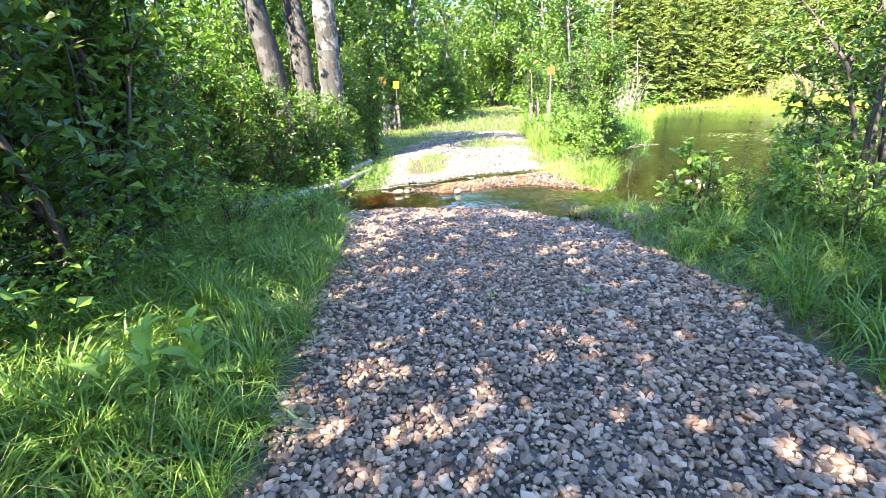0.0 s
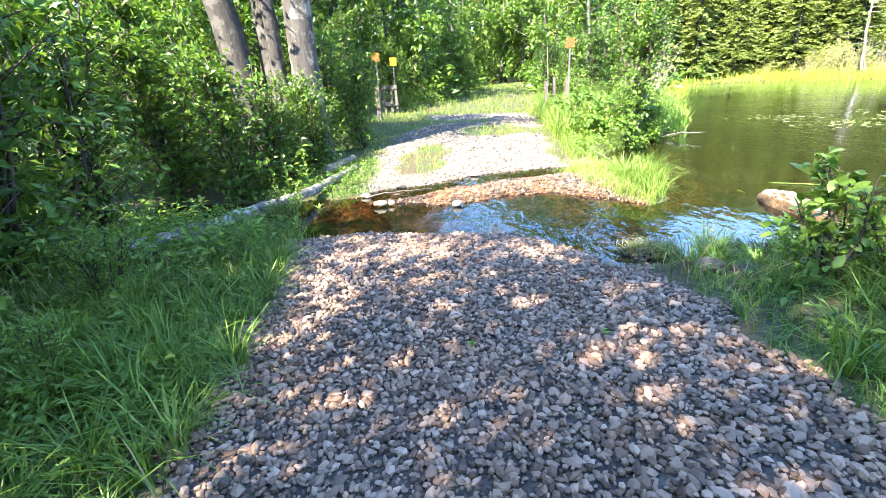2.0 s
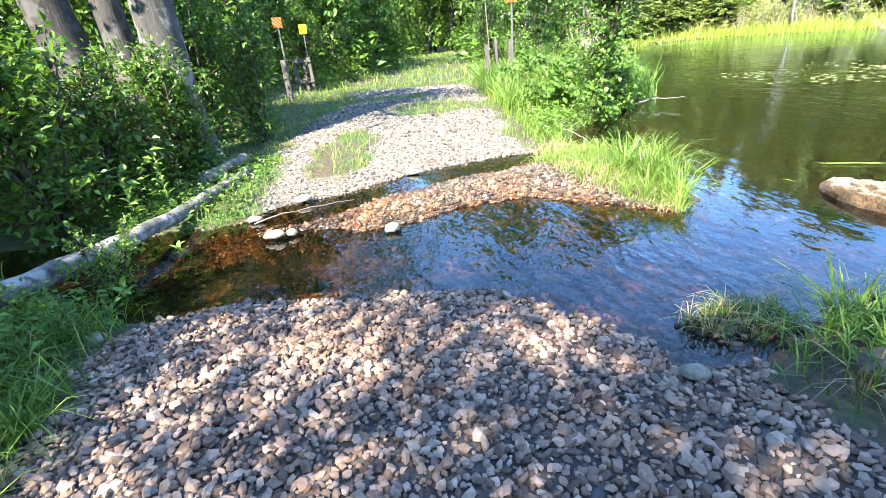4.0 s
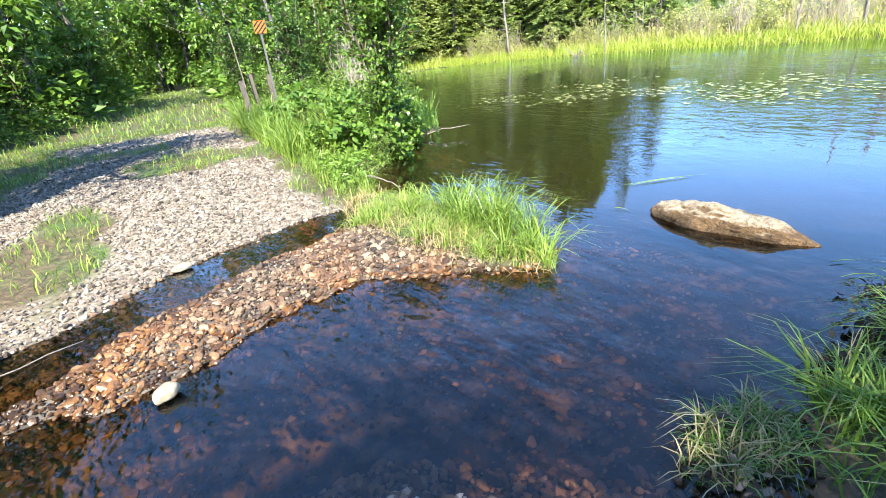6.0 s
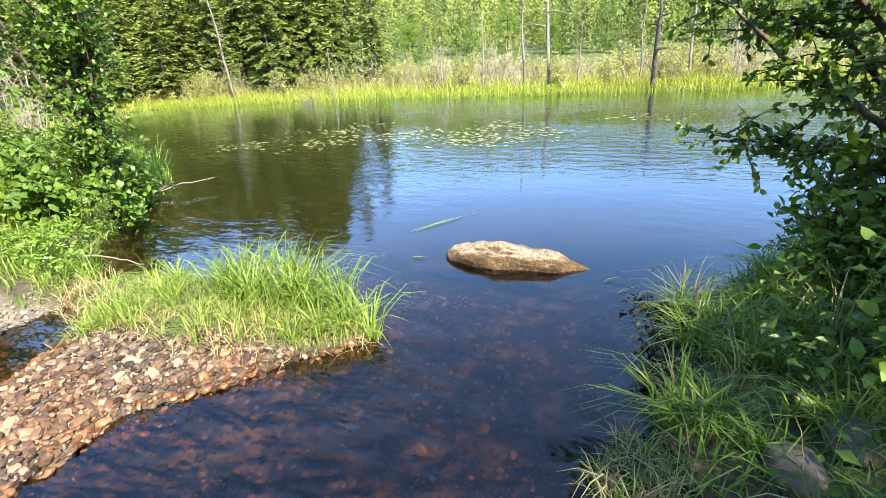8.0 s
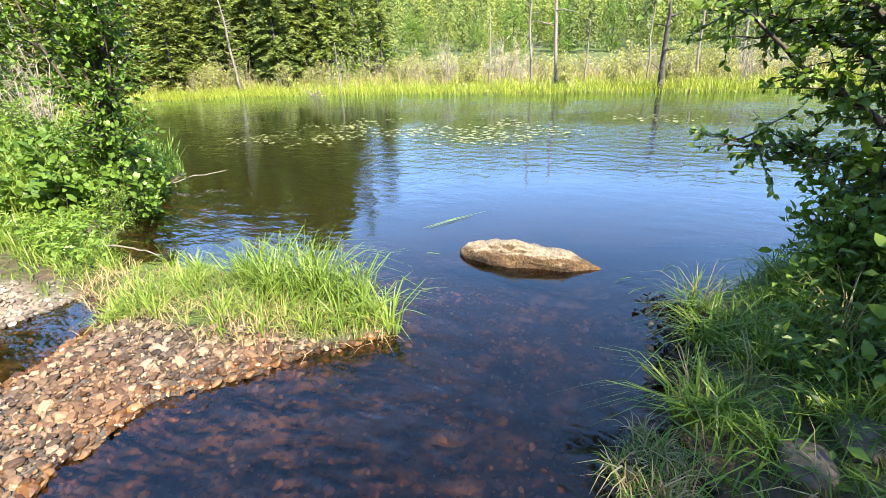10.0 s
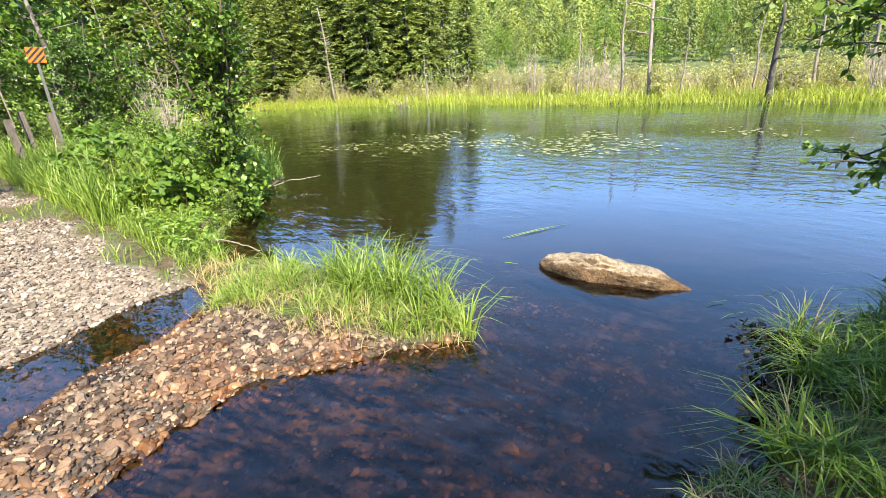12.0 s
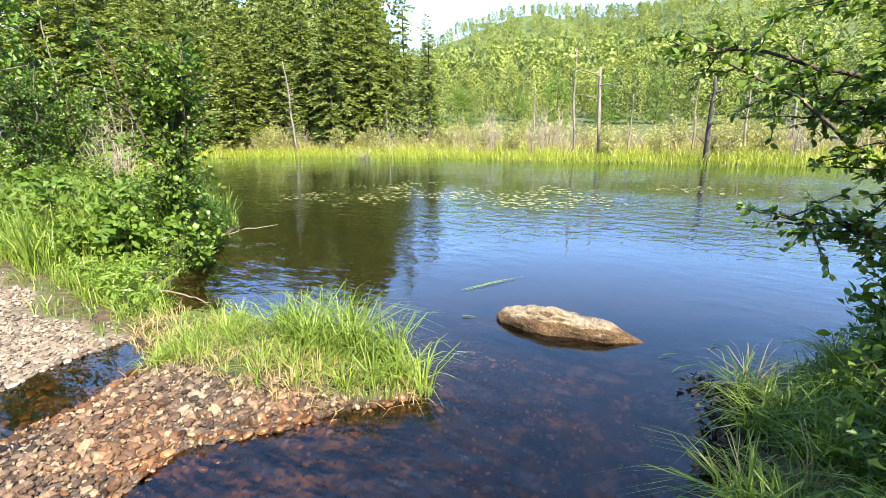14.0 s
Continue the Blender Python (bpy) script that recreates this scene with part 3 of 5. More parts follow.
def broadleaf_tree(tall, wide, trunk_r, clear, limbs, twigs, per_twig, leaf):
    lean = rng.normal(0, 0.03, 2) * tall
    trunk = curve_points((0, 0, -0.3), (lean[0], lean[1], tall * 0.93), 10, 0.006 * tall)
    wood = [tube(trunk, np.linspace(trunk_r, trunk_r * 0.15, 10), 8)]
    lp, ld = [], []
    for _ in range(limbs):
        f = rng.uniform(clear, 0.98)
        k = f * 9
        i = min(int(k), 8)
        p = trunk[i] + (trunk[i + 1] - trunk[i]) * (k - i)
        a = rng.uniform(0, 2 * np.pi)
        r = wide * math.sin(math.pi * min(1, 0.12 + 0.85 * (f - clear) / (1 - clear))) ** 0.6 * rng.uniform(0.5, 1.1)
        q = p + np.array((math.cos(a) * r, math.sin(a) * r, r * rng.uniform(0.1, 0.7)))
        c = curve_points(p, q, 6, 0.03 * r)
        wood.append(tube(c[[0, 3, 5]], np.linspace(trunk_r * 0.3, 0.008, 3), 3))
        for _ in range(twigs):
            g = rng.uniform(0.25, 1.0) * 5
            j = min(int(g), 4)
            tp = c[j] + (c[j + 1] - c[j]) * (g - j)
            tq = tp + unit(rng.normal(0, 1, 3) + (q - p) * 0.4 / max(r, 0.1) + np.array((0, 0, 0.15))) * wide * rng.uniform(0.15, 0.38)
            n = per_twig
            h = rng.uniform(0.1, 1.1, n)[:, None]
            lp.append(tp + (tq - tp) * h + rng.normal(0, 0.05 * wide, (n, 3)))
            ld.append(unit(tq - tp)[None] * 0.4 + rng.normal(0, 0.6, (n, 3)) + np.array((0, 0, -0.2)))
    lp, ld = np.concatenate(lp), np.concatenate(ld)
    size = leaf * rng.uniform(0.6, 1.3, len(lp))
    return gather(wood), leaves(lp, ld, size, size * 0.6)


def tree_thing(name, m, wood, leaf, mats, label, group=""):
    ob = holder(name, m, label, "tree", group)
    part("trunk", raw_mesh("trunk", *wood, mats[0], True), None, ob)
    part("crown", raw_mesh("crown", *leaf, mats[1]), None, ob)
    return ob


def at(x, y, turn=0.0, size=1.0, sink=0.0, tip=0.0):
    return pose(x, y, ground_at(x, y) - sink, tip, 0, turn) @ Matrix.Scale(size, 4)


def scatter(ob, spots, sink=0.05):
    """The thing itself at the first spot (x, y, size), copies of it at the others."""
    made = []
    for k, (x, y, s) in enumerate(spots):
        m = at(x, y, rng.uniform(0, 360), 1.0, sink)
        if k == 0:
            ob.matrix_basis = m @ Matrix.Scale(s, 4)
            made.append(ob)
        else:
            made.append(copy_thing(ob, m))
            made[-1].scale = (s, s, s * rng.uniform(0.9, 1.12))
    return made


def skyline(x, y, full):
    """Largest scale, for a tree of the given full height, that keeps to the treeline seen across the pond."""
    dx, dy = x - 2.6, y - 9.0
    rise = np.interp(math.degrees(math.atan2(dx, dy)), (-12, 0, 12, 22, 32, 38, 45, 49, 54, 58), (36, 30, 22, 17, 16.5, 18.5, 21, 18.5, 15.5, 12))
    return math.hypot(dx, dy) * math.tan(radians(rise)) / full


def dead_tree(tall, radius, count, reach):
    c = curve_points((0, 0, -0.2), (rng.normal(0, 0.04) * tall, rng.normal(0, 0.04) * tall, tall), 8, 0.008 * tall)
    wood = [tube(c, np.linspace(radius, radius * 0.35, 8), 7)]
    for _ in range(count):
        k = rng.uniform(1.5, 7)
        i = min(int(k), 6)
        p = c[i] + (c[i + 1] - c[i]) * (k - i)
        a = rng.uniform(0, 2 * np.pi)
        r = reach * rng.uniform(0.3, 1.0) * (1.2 - k / 9)
        q = p + np.array((math.cos(a) * r, math.sin(a) * r, r * rng.uniform(-0.1, 0.6)))
        b = curve_points(p, q, 5, 0.03 * r)
        wood.append(tube(b, np.linspace(radius * 0.25, 0.004, 5), 4))
    return gather(wood)


# ---- large trees ----
def old_trunk(x, y, top, r0, r1, mat, label):
    ob = holder("old_tree", at(x, y), label, "tree")
    c = curve_points((0, 0, -0.3), top, 14, 0.02)
    v, t = tube(c, np.linspace(r0, r1, 14) * (1 + 0.35 * np.exp(-np.linspace(0, 6, 14) * 1.6)), 14)
    a = np.arctan2(v[:, 1], v[:, 0])
    v[:, :2] += 0.02 * np.sin(a * 5 + v[:, 2] * 0.7)[:, None] * unit(v[:, :2])
    part("trunk", raw_mesh("trunk", v, t, mat, True), None, ob)
    chunks, wood = [], []
    top = np.array(top)
    for _ in range(16):
        p = c[rng.integers(8, 14)]
        d = unit(np.array((rng.normal(), rng.normal(), rng.uniform(0.0, 0.5))))
        q = p + d * rng.uniform(1.2, 2.6)
        b = curve_points(p, q, 6, 0.05)
        wood.append(tube(b, np.linspace(0.06, 0.012, 6), 5))
        n = 120
        f = rng.uniform(0.3, 1.1, n)[:, None]
        chunks.append((p + (q - p) * f + rng.normal(0, 0.28, (n, 3)), rng.normal(0, 1, (n, 3)) + d * 0.5))
    size = 0.13 * rng.uniform(0.6, 1.2, sum(len(q[0]) for q in chunks))
    part("limbs", raw_mesh("limbs", *gather(wood), mat, True), None, ob)
    part("crown", raw_mesh("crown", *leaves(np.concatenate([q[0] for q in chunks]), np.concatenate([q[1] for q in chunks]), size, size * 0.6), M_LEAF), None, ob)
    return ob


old_trunk(-5.1, 11.1, (-0.75, 0.1, 7.5), 0.33, 0.17, M_BARK, "leaning old tree with mottled grey bark beside the stream")
old_trunk(-4.75, 11.35, (-0.3, 0.5, 8.0), 0.22, 0.12, M_BARK, "dark-barked tree growing close beside another trunk")
old_trunk(-3.95, 11.0, (0.25, 0.2, 8.0), 0.3, 0.2, M_BARK_PALE, "old tree with pale grey split bark")
old_trunk(-4.35, 10.9, (-0.1, -0.1, 7.0), 0.15, 0.1, M_BARK, "slim dark tree trunk in the undergrowth")

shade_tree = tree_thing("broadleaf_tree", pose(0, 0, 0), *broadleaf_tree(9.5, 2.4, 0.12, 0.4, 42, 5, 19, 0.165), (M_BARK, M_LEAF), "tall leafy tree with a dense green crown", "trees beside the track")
scatter(shade_tree, [(-5.2, 1.4, 0.72), (-3.6, 0.6, 0.73), (-1.4, -1.8, 1.0), (-3.2, -0.7, 0.9), (-7.6, 3.4, 0.86), (-8.0, -1.5, 0.95), (-0.3, -7.5, 1.1), (-9.5, 7.0, 0.75), (6.5, -3.5, 0.7),
                     (-10.5, 10.5, 0.95), (-11.5, 1.5, 1.0), (-6.5, -7.5, 1.2), (9.5, -7.5, 1.1), (-12, -5.5, 1.2), (-13, 5.5, 1.1), (13, -11, 1.2), (4, -12, 1.2)])
thin_tree = tree_thing("broadleaf_tree", pose(0, 0, 0), *broadleaf_tree(9.5, 2.4, 0.11, 0.4, 32, 4, 12, 0.16), (M_BARK, M_LEAF), "thin-crowned leafy tree beside the track", "trees beside the track")
scatter(thin_tree, [(-2.6, -2.3, 1.05), (-1.0, -2.6, 0.9), (-1.9, -2.5, 1.12)])

wood_tree = tree_thing("broadleaf_tree", pose(0, 0, 0), *broadleaf_tree(11.0, 2.5, 0.12, 0.05, 36, 4, 16, 0.27), (M_BARK_PALE, M_LEAF), "slender leafy woodland tree with a green crown", "woodland trees")
spots = []
for k in range(46):
    x, y = -7.5 - 15 * rng.random() ** 1.3, rng.uniform(11.5, 46)
    spots.append((x, y, rng.uniform(0.75, 1.15)))
for k in range(30):
    y = rng.uniform(24, 62) if k % 2 else rng.uniform(37, 62)
    x = rng.uniform(-7, -3.2) if k % 2 else rng.uniform(3.2, 10) + max(0, (y - 30) * 0.1)
    spots.append((x, y, rng.uniform(0.6, 1.0)))
for k in range(14):
    spots.append((rng.uniform(-4, 5), rng.uniform(66, 85), rng.uniform(0.8, 1.2)))
for k in range(12):
    spots.append((rng.uniform(-4.5, 5.5), rng.uniform(46, 62), rng.uniform(1.1, 1.5)))
spots += [(3.5, 23, 1.0), (4.0, 26.5, 1.05), (-3.9, 25, 1.1), (3.0, 29.5, 1.1), (-3.0, 31, 1.1)]
spots = [(x, y, min(q, skyline(x, y, 10.5)) if x > -2 and y < 66 else q) for x, y, q in spots]
scatter(wood_tree, spots)

spruce = tree_thing("spruce", pose(0, 0, 0), *conifer(15.0, 2.6, 36, 9, 0.6, 0.06), (M_BARK, M_NEEDLE), "dark spruce with drooping layered branches", "conifers behind the marsh")
pine = tree_thing("pine", pose(0, 0, 0), *conifer(16.0, 3.2, 30, 9, 0.68, 0.08, 0.2), (M_BARK, M_PINE), "tall light green pine with open tiers of branches", "conifers behind the marsh")
edge = np.array(((3.5, 31), (9, 33.5), (15.5, 35.5), (19, 32.5), (22.8, 28.6), (26.2, 25.6)))
a_spots, b_spots = [], []
for row in range(4):
    for k in range(14):
        f = (k + rng.uniform(-0.4, 0.4)) / 13 * 4.999
        i = int(np.clip(f, 0, 4))
        p = edge[i] + (edge[i + 1] - edge[i]) * (f - i)
        p = p + np.array((0.55, 0.83)) * (row * 3.6 + rng.uniform(-1, 1))
        top = skyline(p[0], p[1], 16.0) * rng.uniform(0.86, 1.08)
        (a_spots if rng.random() < 0.45 else b_spots).append((p[0], p[1], min(top, 1.15)))
scatter(spruce, a_spots)
scatter(pine, b_spots)
mixed = tree_thing("broadleaf_tree", pose(0, 0, 0), *broadleaf_tree(10.0, 3.2, 0.16, 0.04, 34, 4, 20, 0.3), (M_BARK, M_LEAF_LIGHT), "rounded broadleaf tree at the far edge of the marsh", "trees beyond the marsh")
m_spots = []
for k in range(34):
    a = radians(rng.uniform(-24, 36))
    r = 48 + 62 * rng.random() ** 0.8
    m_spots.append((r * math.cos(a), 6 + r * math.sin(a), rng.uniform(0.42, 0.62) + 0.003 * (r - 48)))
scatter(mixed, m_spots)

# far woods, too many to count
def crowns(x, y, tall, per, spray, pointed):
    """Many tree crowns: lumpy rounded or pointed masses of sprays that face outwards."""
    n = len(x)
    k = np.repeat(np.arange(n), per)
    a = rng.uniform(0, 2 * np.pi, len(k))
    f = rng.uniform(0, 1, len(k)) ** 0.85
    wide = (tall * rng.uniform(0.2, 0.32, n))[k]
    r = wide * np.where(pointed[k], 0.85 * (1.02 - f) ** 0.75, np.sqrt(np.maximum(0.03, 1 - ((f - 0.42) / 0.6) ** 2)))
    lump = rng.uniform(0, 6.28, n)[k]
    r = r * (0.85 + 0.28 * np.sin(3 * a + lump + 9 * f) * np.sin(2 * a - lump) + 0.16 * np.sin(15 * f + 2 * lump))
    o = np.stack((np.cos(a), np.sin(a), np.where(pointed[k], 0.45, (f - 0.35) * 2.2)), 1)
    p = np.stack((x[k] + np.cos(a) * r, y[k] + np.sin(a) * r, height(x, y)[k] + tall[k] * (0.08 + 0.92 * f)), 1)
    p = p + rng.normal(0, 0.02, p.shape) * tall[k][:, None]
    size = spray * tall[k] * rng.uniform(0.6, 1.35, len(k))
    return leaves(p, np.cross(o, rng.normal(size=o.shape)), size, size * 0.7, 0.25, o)


def woodland(name, x, y, tall, per, spray, label):
    """The trees shared out by chance among three greens, one object for each."""
    kind = rng.integers(0, 3, len(x))
    for q, mat in enumerate((M_WOODS, M_WOODS_LIGHT, M_WOODS_PINE)):
        m = kind == q
        pointed = np.full(m.sum(), q == 2) | (rng.random(m.sum()) < 0.15)
        tagged(new(name, raw_mesh(name, *crowns(x[m], y[m], tall[m], per, spray, pointed), mat)), label, "woods", kind="stuff")


def treeline(count):
    """A closed stand of pointed crowns behind the nearer conifers."""
    f = rng.uniform(0, 4.999, count)
    i = f.astype(int)
    p = edge[i] + (edge[i + 1] - edge[i]) * (f - i)[:, None] + np.array((0.55, 0.83)) * rng.uniform(13, 26, count)[:, None]
    tall = np.array([16.0 * skyline(x, y, 16.0) for x, y in p]) * rng.uniform(0.8, 0.98, count)
    mesh = raw_mesh("conifer_stand", *crowns(p[:, 0], p[:, 1], tall, 620, 0.042, np.ones(count, bool)), M_WOODS_PINE)
    tagged(new("conifer_stand", mesh), "dense stand of conifers closing the view behind the marsh", "woods", kind="stuff")


treeline(110)
n = 5200
fx, fy = rng.uniform(100, 560, n * 3), rng.uniform(-120, 400, n * 3)
keep = (np.hypot(fx, fy) > 112) & (fx > 0.4 * fy) & (fy > -0.35 * fx)
fx, fy = fx[keep][:n], fy[keep][:n]
woodland("distant_woods", fx, fy, rng.uniform(7, 12, len(fx)), 60, 0.12, "wooded hillside of green trees beyond the pond")
a, r = rng.uniform(radians(50), radians(122), 460), 62 + 66 * rng.random(460) ** 0.8
woodland("marsh_edge_woods", r * np.sin(a), 6 + r * np.cos(a), rng.uniform(4.2, 7.6, 460) + 0.02 * (r - 62), 400, 0.05, "mixed green woodland behind the marsh")

def woods_mesh(fx, fy, tall, per_layer):
    """Leafy crowns built of many small sprays, from the ground to the tips."""
    fz = height(fx, fy)
    chunks = []
    for layer_f, w in ((0.06, 0.2), (0.18, 0.26), (0.32, 0.26), (0.46, 0.24), (0.6, 0.2), (0.75, 0.15), (0.92, 0.08)):
        for q in range(per_layer):
            b = rng.uniform(0, 2 * np.pi, len(fx))
            d = np.stack((np.cos(b), np.sin(b), np.full(len(fx), -0.3)), 1)
            p = np.stack((fx, fy, fz + tall * (layer_f + rng.normal(0, 0.04, len(fx)))), 1) + rng.normal(0, 0.5, (len(fx), 3))
            p = p + d * (tall * w * rng.uniform(0, 0.75, len(fx)))[:, None]
            chunks.append(leaves(p, d, tall * 0.08 * rng.uniform(0.6, 1.3, len(fx)), tall * 0.055, 0.3))
    return gather(chunks)


n = 2600
a = rng.uniform(0, 2 * np.pi, n)
r = 48 + 90 * rng.random(n) ** 1.4
fx, fy = r * np.sin(a), 6 + r * np.cos(a)
keep = (a > radians(120)) | (a < radians(50)) & ((np.abs(fx - 1) > 4) | (fy > 80))
fx, fy = fx[keep], fy[keep]
chunks = [woods_mesh(fx, fy, rng.uniform(9, 15, len(fx)), 5)]
tagged(new("surrounding_woods", raw_mesh("surrounding_woods", *gather(chunks), M_WOODS)), "thick green woodland all round the pond and track", "woods", kind="stuff")


def undergrowth(name, cnt, box, test, tall, leaf, mat, label, cut, seed):
    """A low layer of leafy weeds and saplings, too many to count."""
    x, y = rng.uniform(box[0], box[1], cnt), rng.uniform(box[2], box[3], cnt)
    k = test(x, y) & (wave(x, y, 1.3, seed) + rng.normal(0, 0.4, cnt) > cut)
    x, y = x[k], y[k]
    top = tall * np.clip(0.55 + 0.6 * wave(x, y, 0.9, seed + 1), 0.12, 1.3)
    p = np.stack((x, y, height(x, y) + top * rng.random(len(x)) ** 0.7), 1)
    d = np.stack((rng.normal(size=len(x)), rng.normal(size=len(x)), rng.normal(0.0, 0.35, len(x))), 1)
    size = leaf * rng.uniform(0.5, 1.3, len(x))
    return tagged(new(name, raw_mesh(name, *leaves(p, d, size, size * rng.uniform(0.35, 0.65, len(x))), mat)), label, "undergrowth", kind="stuff")


def off_left(x, y):
    return (x < np.interp(y, LEFT_Y, LEFT_X) - 0.1) & (signed(SOUTH, x, y) > 0.05)


def off_right(x, y):
    return (x > np.interp(y, RIGHT_Y, RIGHT_X) + 0.25) & (signed(SOUTH, x, y) > 0.1)


def off_far(x, y):
    return (signed(NORTH, x, y) > 0.1) & ~((x > -5.0) & (x < -3.0) & (y > 14.6) & (y < 20.6)) & ((x < np.interp(y, FARL_Y, FARL_X) - 0.9) | (x > np.interp(y, FARR_Y, FARR_X) + 0.5))


undergrowth("undergrowth", 26000, (-4.6, -1.3, -0.5, 7.0), off_left, 0.4, 0.055, M_LEAF, "low leafy weeds in the verge", -0.2, 2.0)
undergrowth("undergrowth", 9000, (-5.5, -2.4, -0.5, 7.0), off_left, 0.8, 0.09, M_LEAF_LIGHT, "light green weeds behind the verge", 0.0, 4.0)
undergrowth("undergrowth", 15000, (1.3, 5.0, -0.5, 5.6), off_right, 0.5, 0.065, M_LEAF, "leafy bright weeds on the pond bank", -0.1, 3.0)
undergrowth("undergrowth", 26000, (-12, -2.8, 7.8, 24), off_far, 1.1, 0.12, M_LEAF, "leafy undergrowth below the trees", -0.5, 5.0)
undergrowth("undergrowth", 16000, (-12, -2.3, 7.8, 22), off_far, 0.6, 0.09, M_LEAF_LIGHT, "light green weeds below the trees", -0.2, 6.0)
undergrowth("undergrowth", 26000, (-22, 12, 22, 60), off_far, 2.2, 0.34, M_LEAF, "leafy thicket on the woodland floor", -0.6, 7.0)
undergrowth("undergrowth", 14000, (1.2, 7, 10.8, 22), off_far, 0.7, 0.09, M_LEAF_LIGHT, "bright leafy weeds on the far bank", -0.4, 8.0)
undergrowth("undergrowth", 8000, (1.1, 3.8, 10.5, 14.2), lambda x, y: (signed(NORTH, x, y) > 0.03) & (x > 1.15), 0.4, 0.075, M_LEAF_LIGHT, "bright low weeds at the bank's edge", -0.4, 4.0)
undergrowth("undergrowth", 16000, (-14, -5, -8, 8), lambda x, y: signed(SOUTH, x, y) > 0.1, 1.4, 0.2, M_LEAF, "leafy thicket beside the track", -0.5, 9.0)
undergrowth("undergrowth", 9000, (9, 27, 24, 38), lambda x, y: signed(NORTH, x, y) > 4.5, 3.6, 0.26, M_LEAF_LIGHT, "light green saplings below the conifers", -0.5, 2.0)
undergrowth("undergrowth", 12000, (18, 46, -14, 40), lambda x, y: signed(NORTH, x, y) > 3.0, 1.5, 0.22, M_OLIVE, "olive scrub behind the sedge", -0.5, 1.0)

# ---- shrubs ----
thicket = shrub_thing("shrub", pose(0, 0, 0), *twig_shrub(3.0, 1.15, 8, 21, 13, 0.13, bare=0.02), (M_TWIG, M_LEAF), "dense leafy green shrub at the woodland edge", "shrub", "shrubs along the track")
scatter(thicket, [(-3.7, 3.6, 1.0), (-4.3, 5.0, 0.95), (-4.3, 8.6, 0.85), (-5.0, 6.6, 1.0), (-3.3, 1.4, 0.7), (-5.6, 8.8, 1.1), (-4.4, 12.6, 0.9), (-3.6, 10.4, 0.55), (-5.4, 4.0, 1.2), (-3.4, 12.4, 0.7),
                  (-4.9, 14.0, 1.0), (-4.0, 9.2, 0.6), (-3.7, 10.2, 0.6), (-6.6, 10.2, 1.2), (-3.9, 9.6, 0.5), (-6.4, 6.0, 1.2), (-4.6, 2.0, 1.0), (-7.5, 8.0, 1.2), (-6.2, 13.2, 1.2), (-5.8, 16, 1.1), (-5.9, 18.6, 1.1), (-4.4, 14.4, 0.5),
                  (-4.6, 21.5, 1.0), (-4.2, 24.0, 1.0), (-3.4, 27.0, 0.9), (-3.0, 31, 1.0), (3.0, 24, 0.9), (3.2, 28, 1.0), (4.2, 21, 0.9), (3.2, 34, 1.0), (-2.6, 36, 1.0), (5.5, 25, 1.1), (-6.8, 22, 1.2)])
pale_bush = shrub_thing("shrub", pose(0, 0, 0), *twig_shrub(1.5, 0.75, 9, 15, 10, 0.08, bare=0.0), (M_TWIG, M_LEAF_LIGHT), "light green bushy undergrowth beside the bank", "shrub", "low bushes on the banks")
scatter(pale_bush, [(2.0, 12.6, 0.45), (1.7, 13.6, 0.5), (2.9, 14.2, 0.5), (2.3, 15.4, 0.55), (3.6, 15.4, 0.6), (2.1, 11.7, 0.35), (2.6, 17.5, 0.7), (3.8, 18.5, 0.8),
                    (2.2, 19.5, 1.1), (-2.9, 7.2, 0.45), (-3.1, 4.6, 0.5), (-3.0, 2.6, 0.55), (-2.6, 3.6, 0.35), (2.6, 3.6, 0.6), (3.0, 4.5, 0.65), (2.5, 2.4, 0.6), (3.4, 3.2, 0.7), (3.6, 2.0, 0.8),
                    (2.4, 4.9, 0.5), (4.6, 3.4, 0.9), (3.1, 0.9, 0.7), (-3.4, 0.6, 0.7), (-2.5, 5.4, 0.35)])
bank_weed = shrub_thing("leafy_weed", pose(0, 0, 0), *twig_shrub(0.8, 0.42, 7, 8, 7, 0.13, bare=0.1, fine=True), (M_TWIG, M_LEAF), "broad-leaved green weed on the far bank", "plant", "broad-leaved weeds on the far bank")
scatter(bank_weed, [(1.9, 12.3, 1.0), (2.35, 12.0, 0.85), (2.2, 13.1, 1.1), (1.6, 12.9, 0.8), (2.75, 13.3, 1.2), (1.9, 14.3, 1.2), (2.6, 14.8, 1.1), (3.3, 14.2, 1.1), (1.5, 15.2, 1.0), (3.2, 13.2, 0.9), (2.0, 16.2, 1.2), (2.55, 11.9, 0.6), (3.0, 12.6, 0.7)])
# Near-black leaf colours carry the bank's shade, darker than the leaves themselves.
M_LEAF_SHADED = leaf_material("shaded_leaves", (0.006, 0.006, 0.004), (0.014, 0.013, 0.008), (0.032, 0.028, 0.015), 0.65, 0.1)
low_branch = shrub_thing("drooping_shrub", pose(0, 0, 0), *twig_shrub(0.17, 0.36, 5, 5, 5, 0.055, bare=0.25, fine=True), (M_TWIG, M_LEAF_SHADED), "low dark-leaved shrub drooping over the pond water", "shrub", "low shrubs at the pond's edge")
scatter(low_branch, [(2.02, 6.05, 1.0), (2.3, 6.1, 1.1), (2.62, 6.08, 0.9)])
bank_alder = shrub_thing("bank_shrub", at(2.65, 12.45, 30), *twig_shrub(2.85, 0.95, 8, 27, 20, 0.08, bare=0.16, fine=True), (M_TWIG, M_LEAF), "upright leafy alder bush at the water's edge", "shrub")
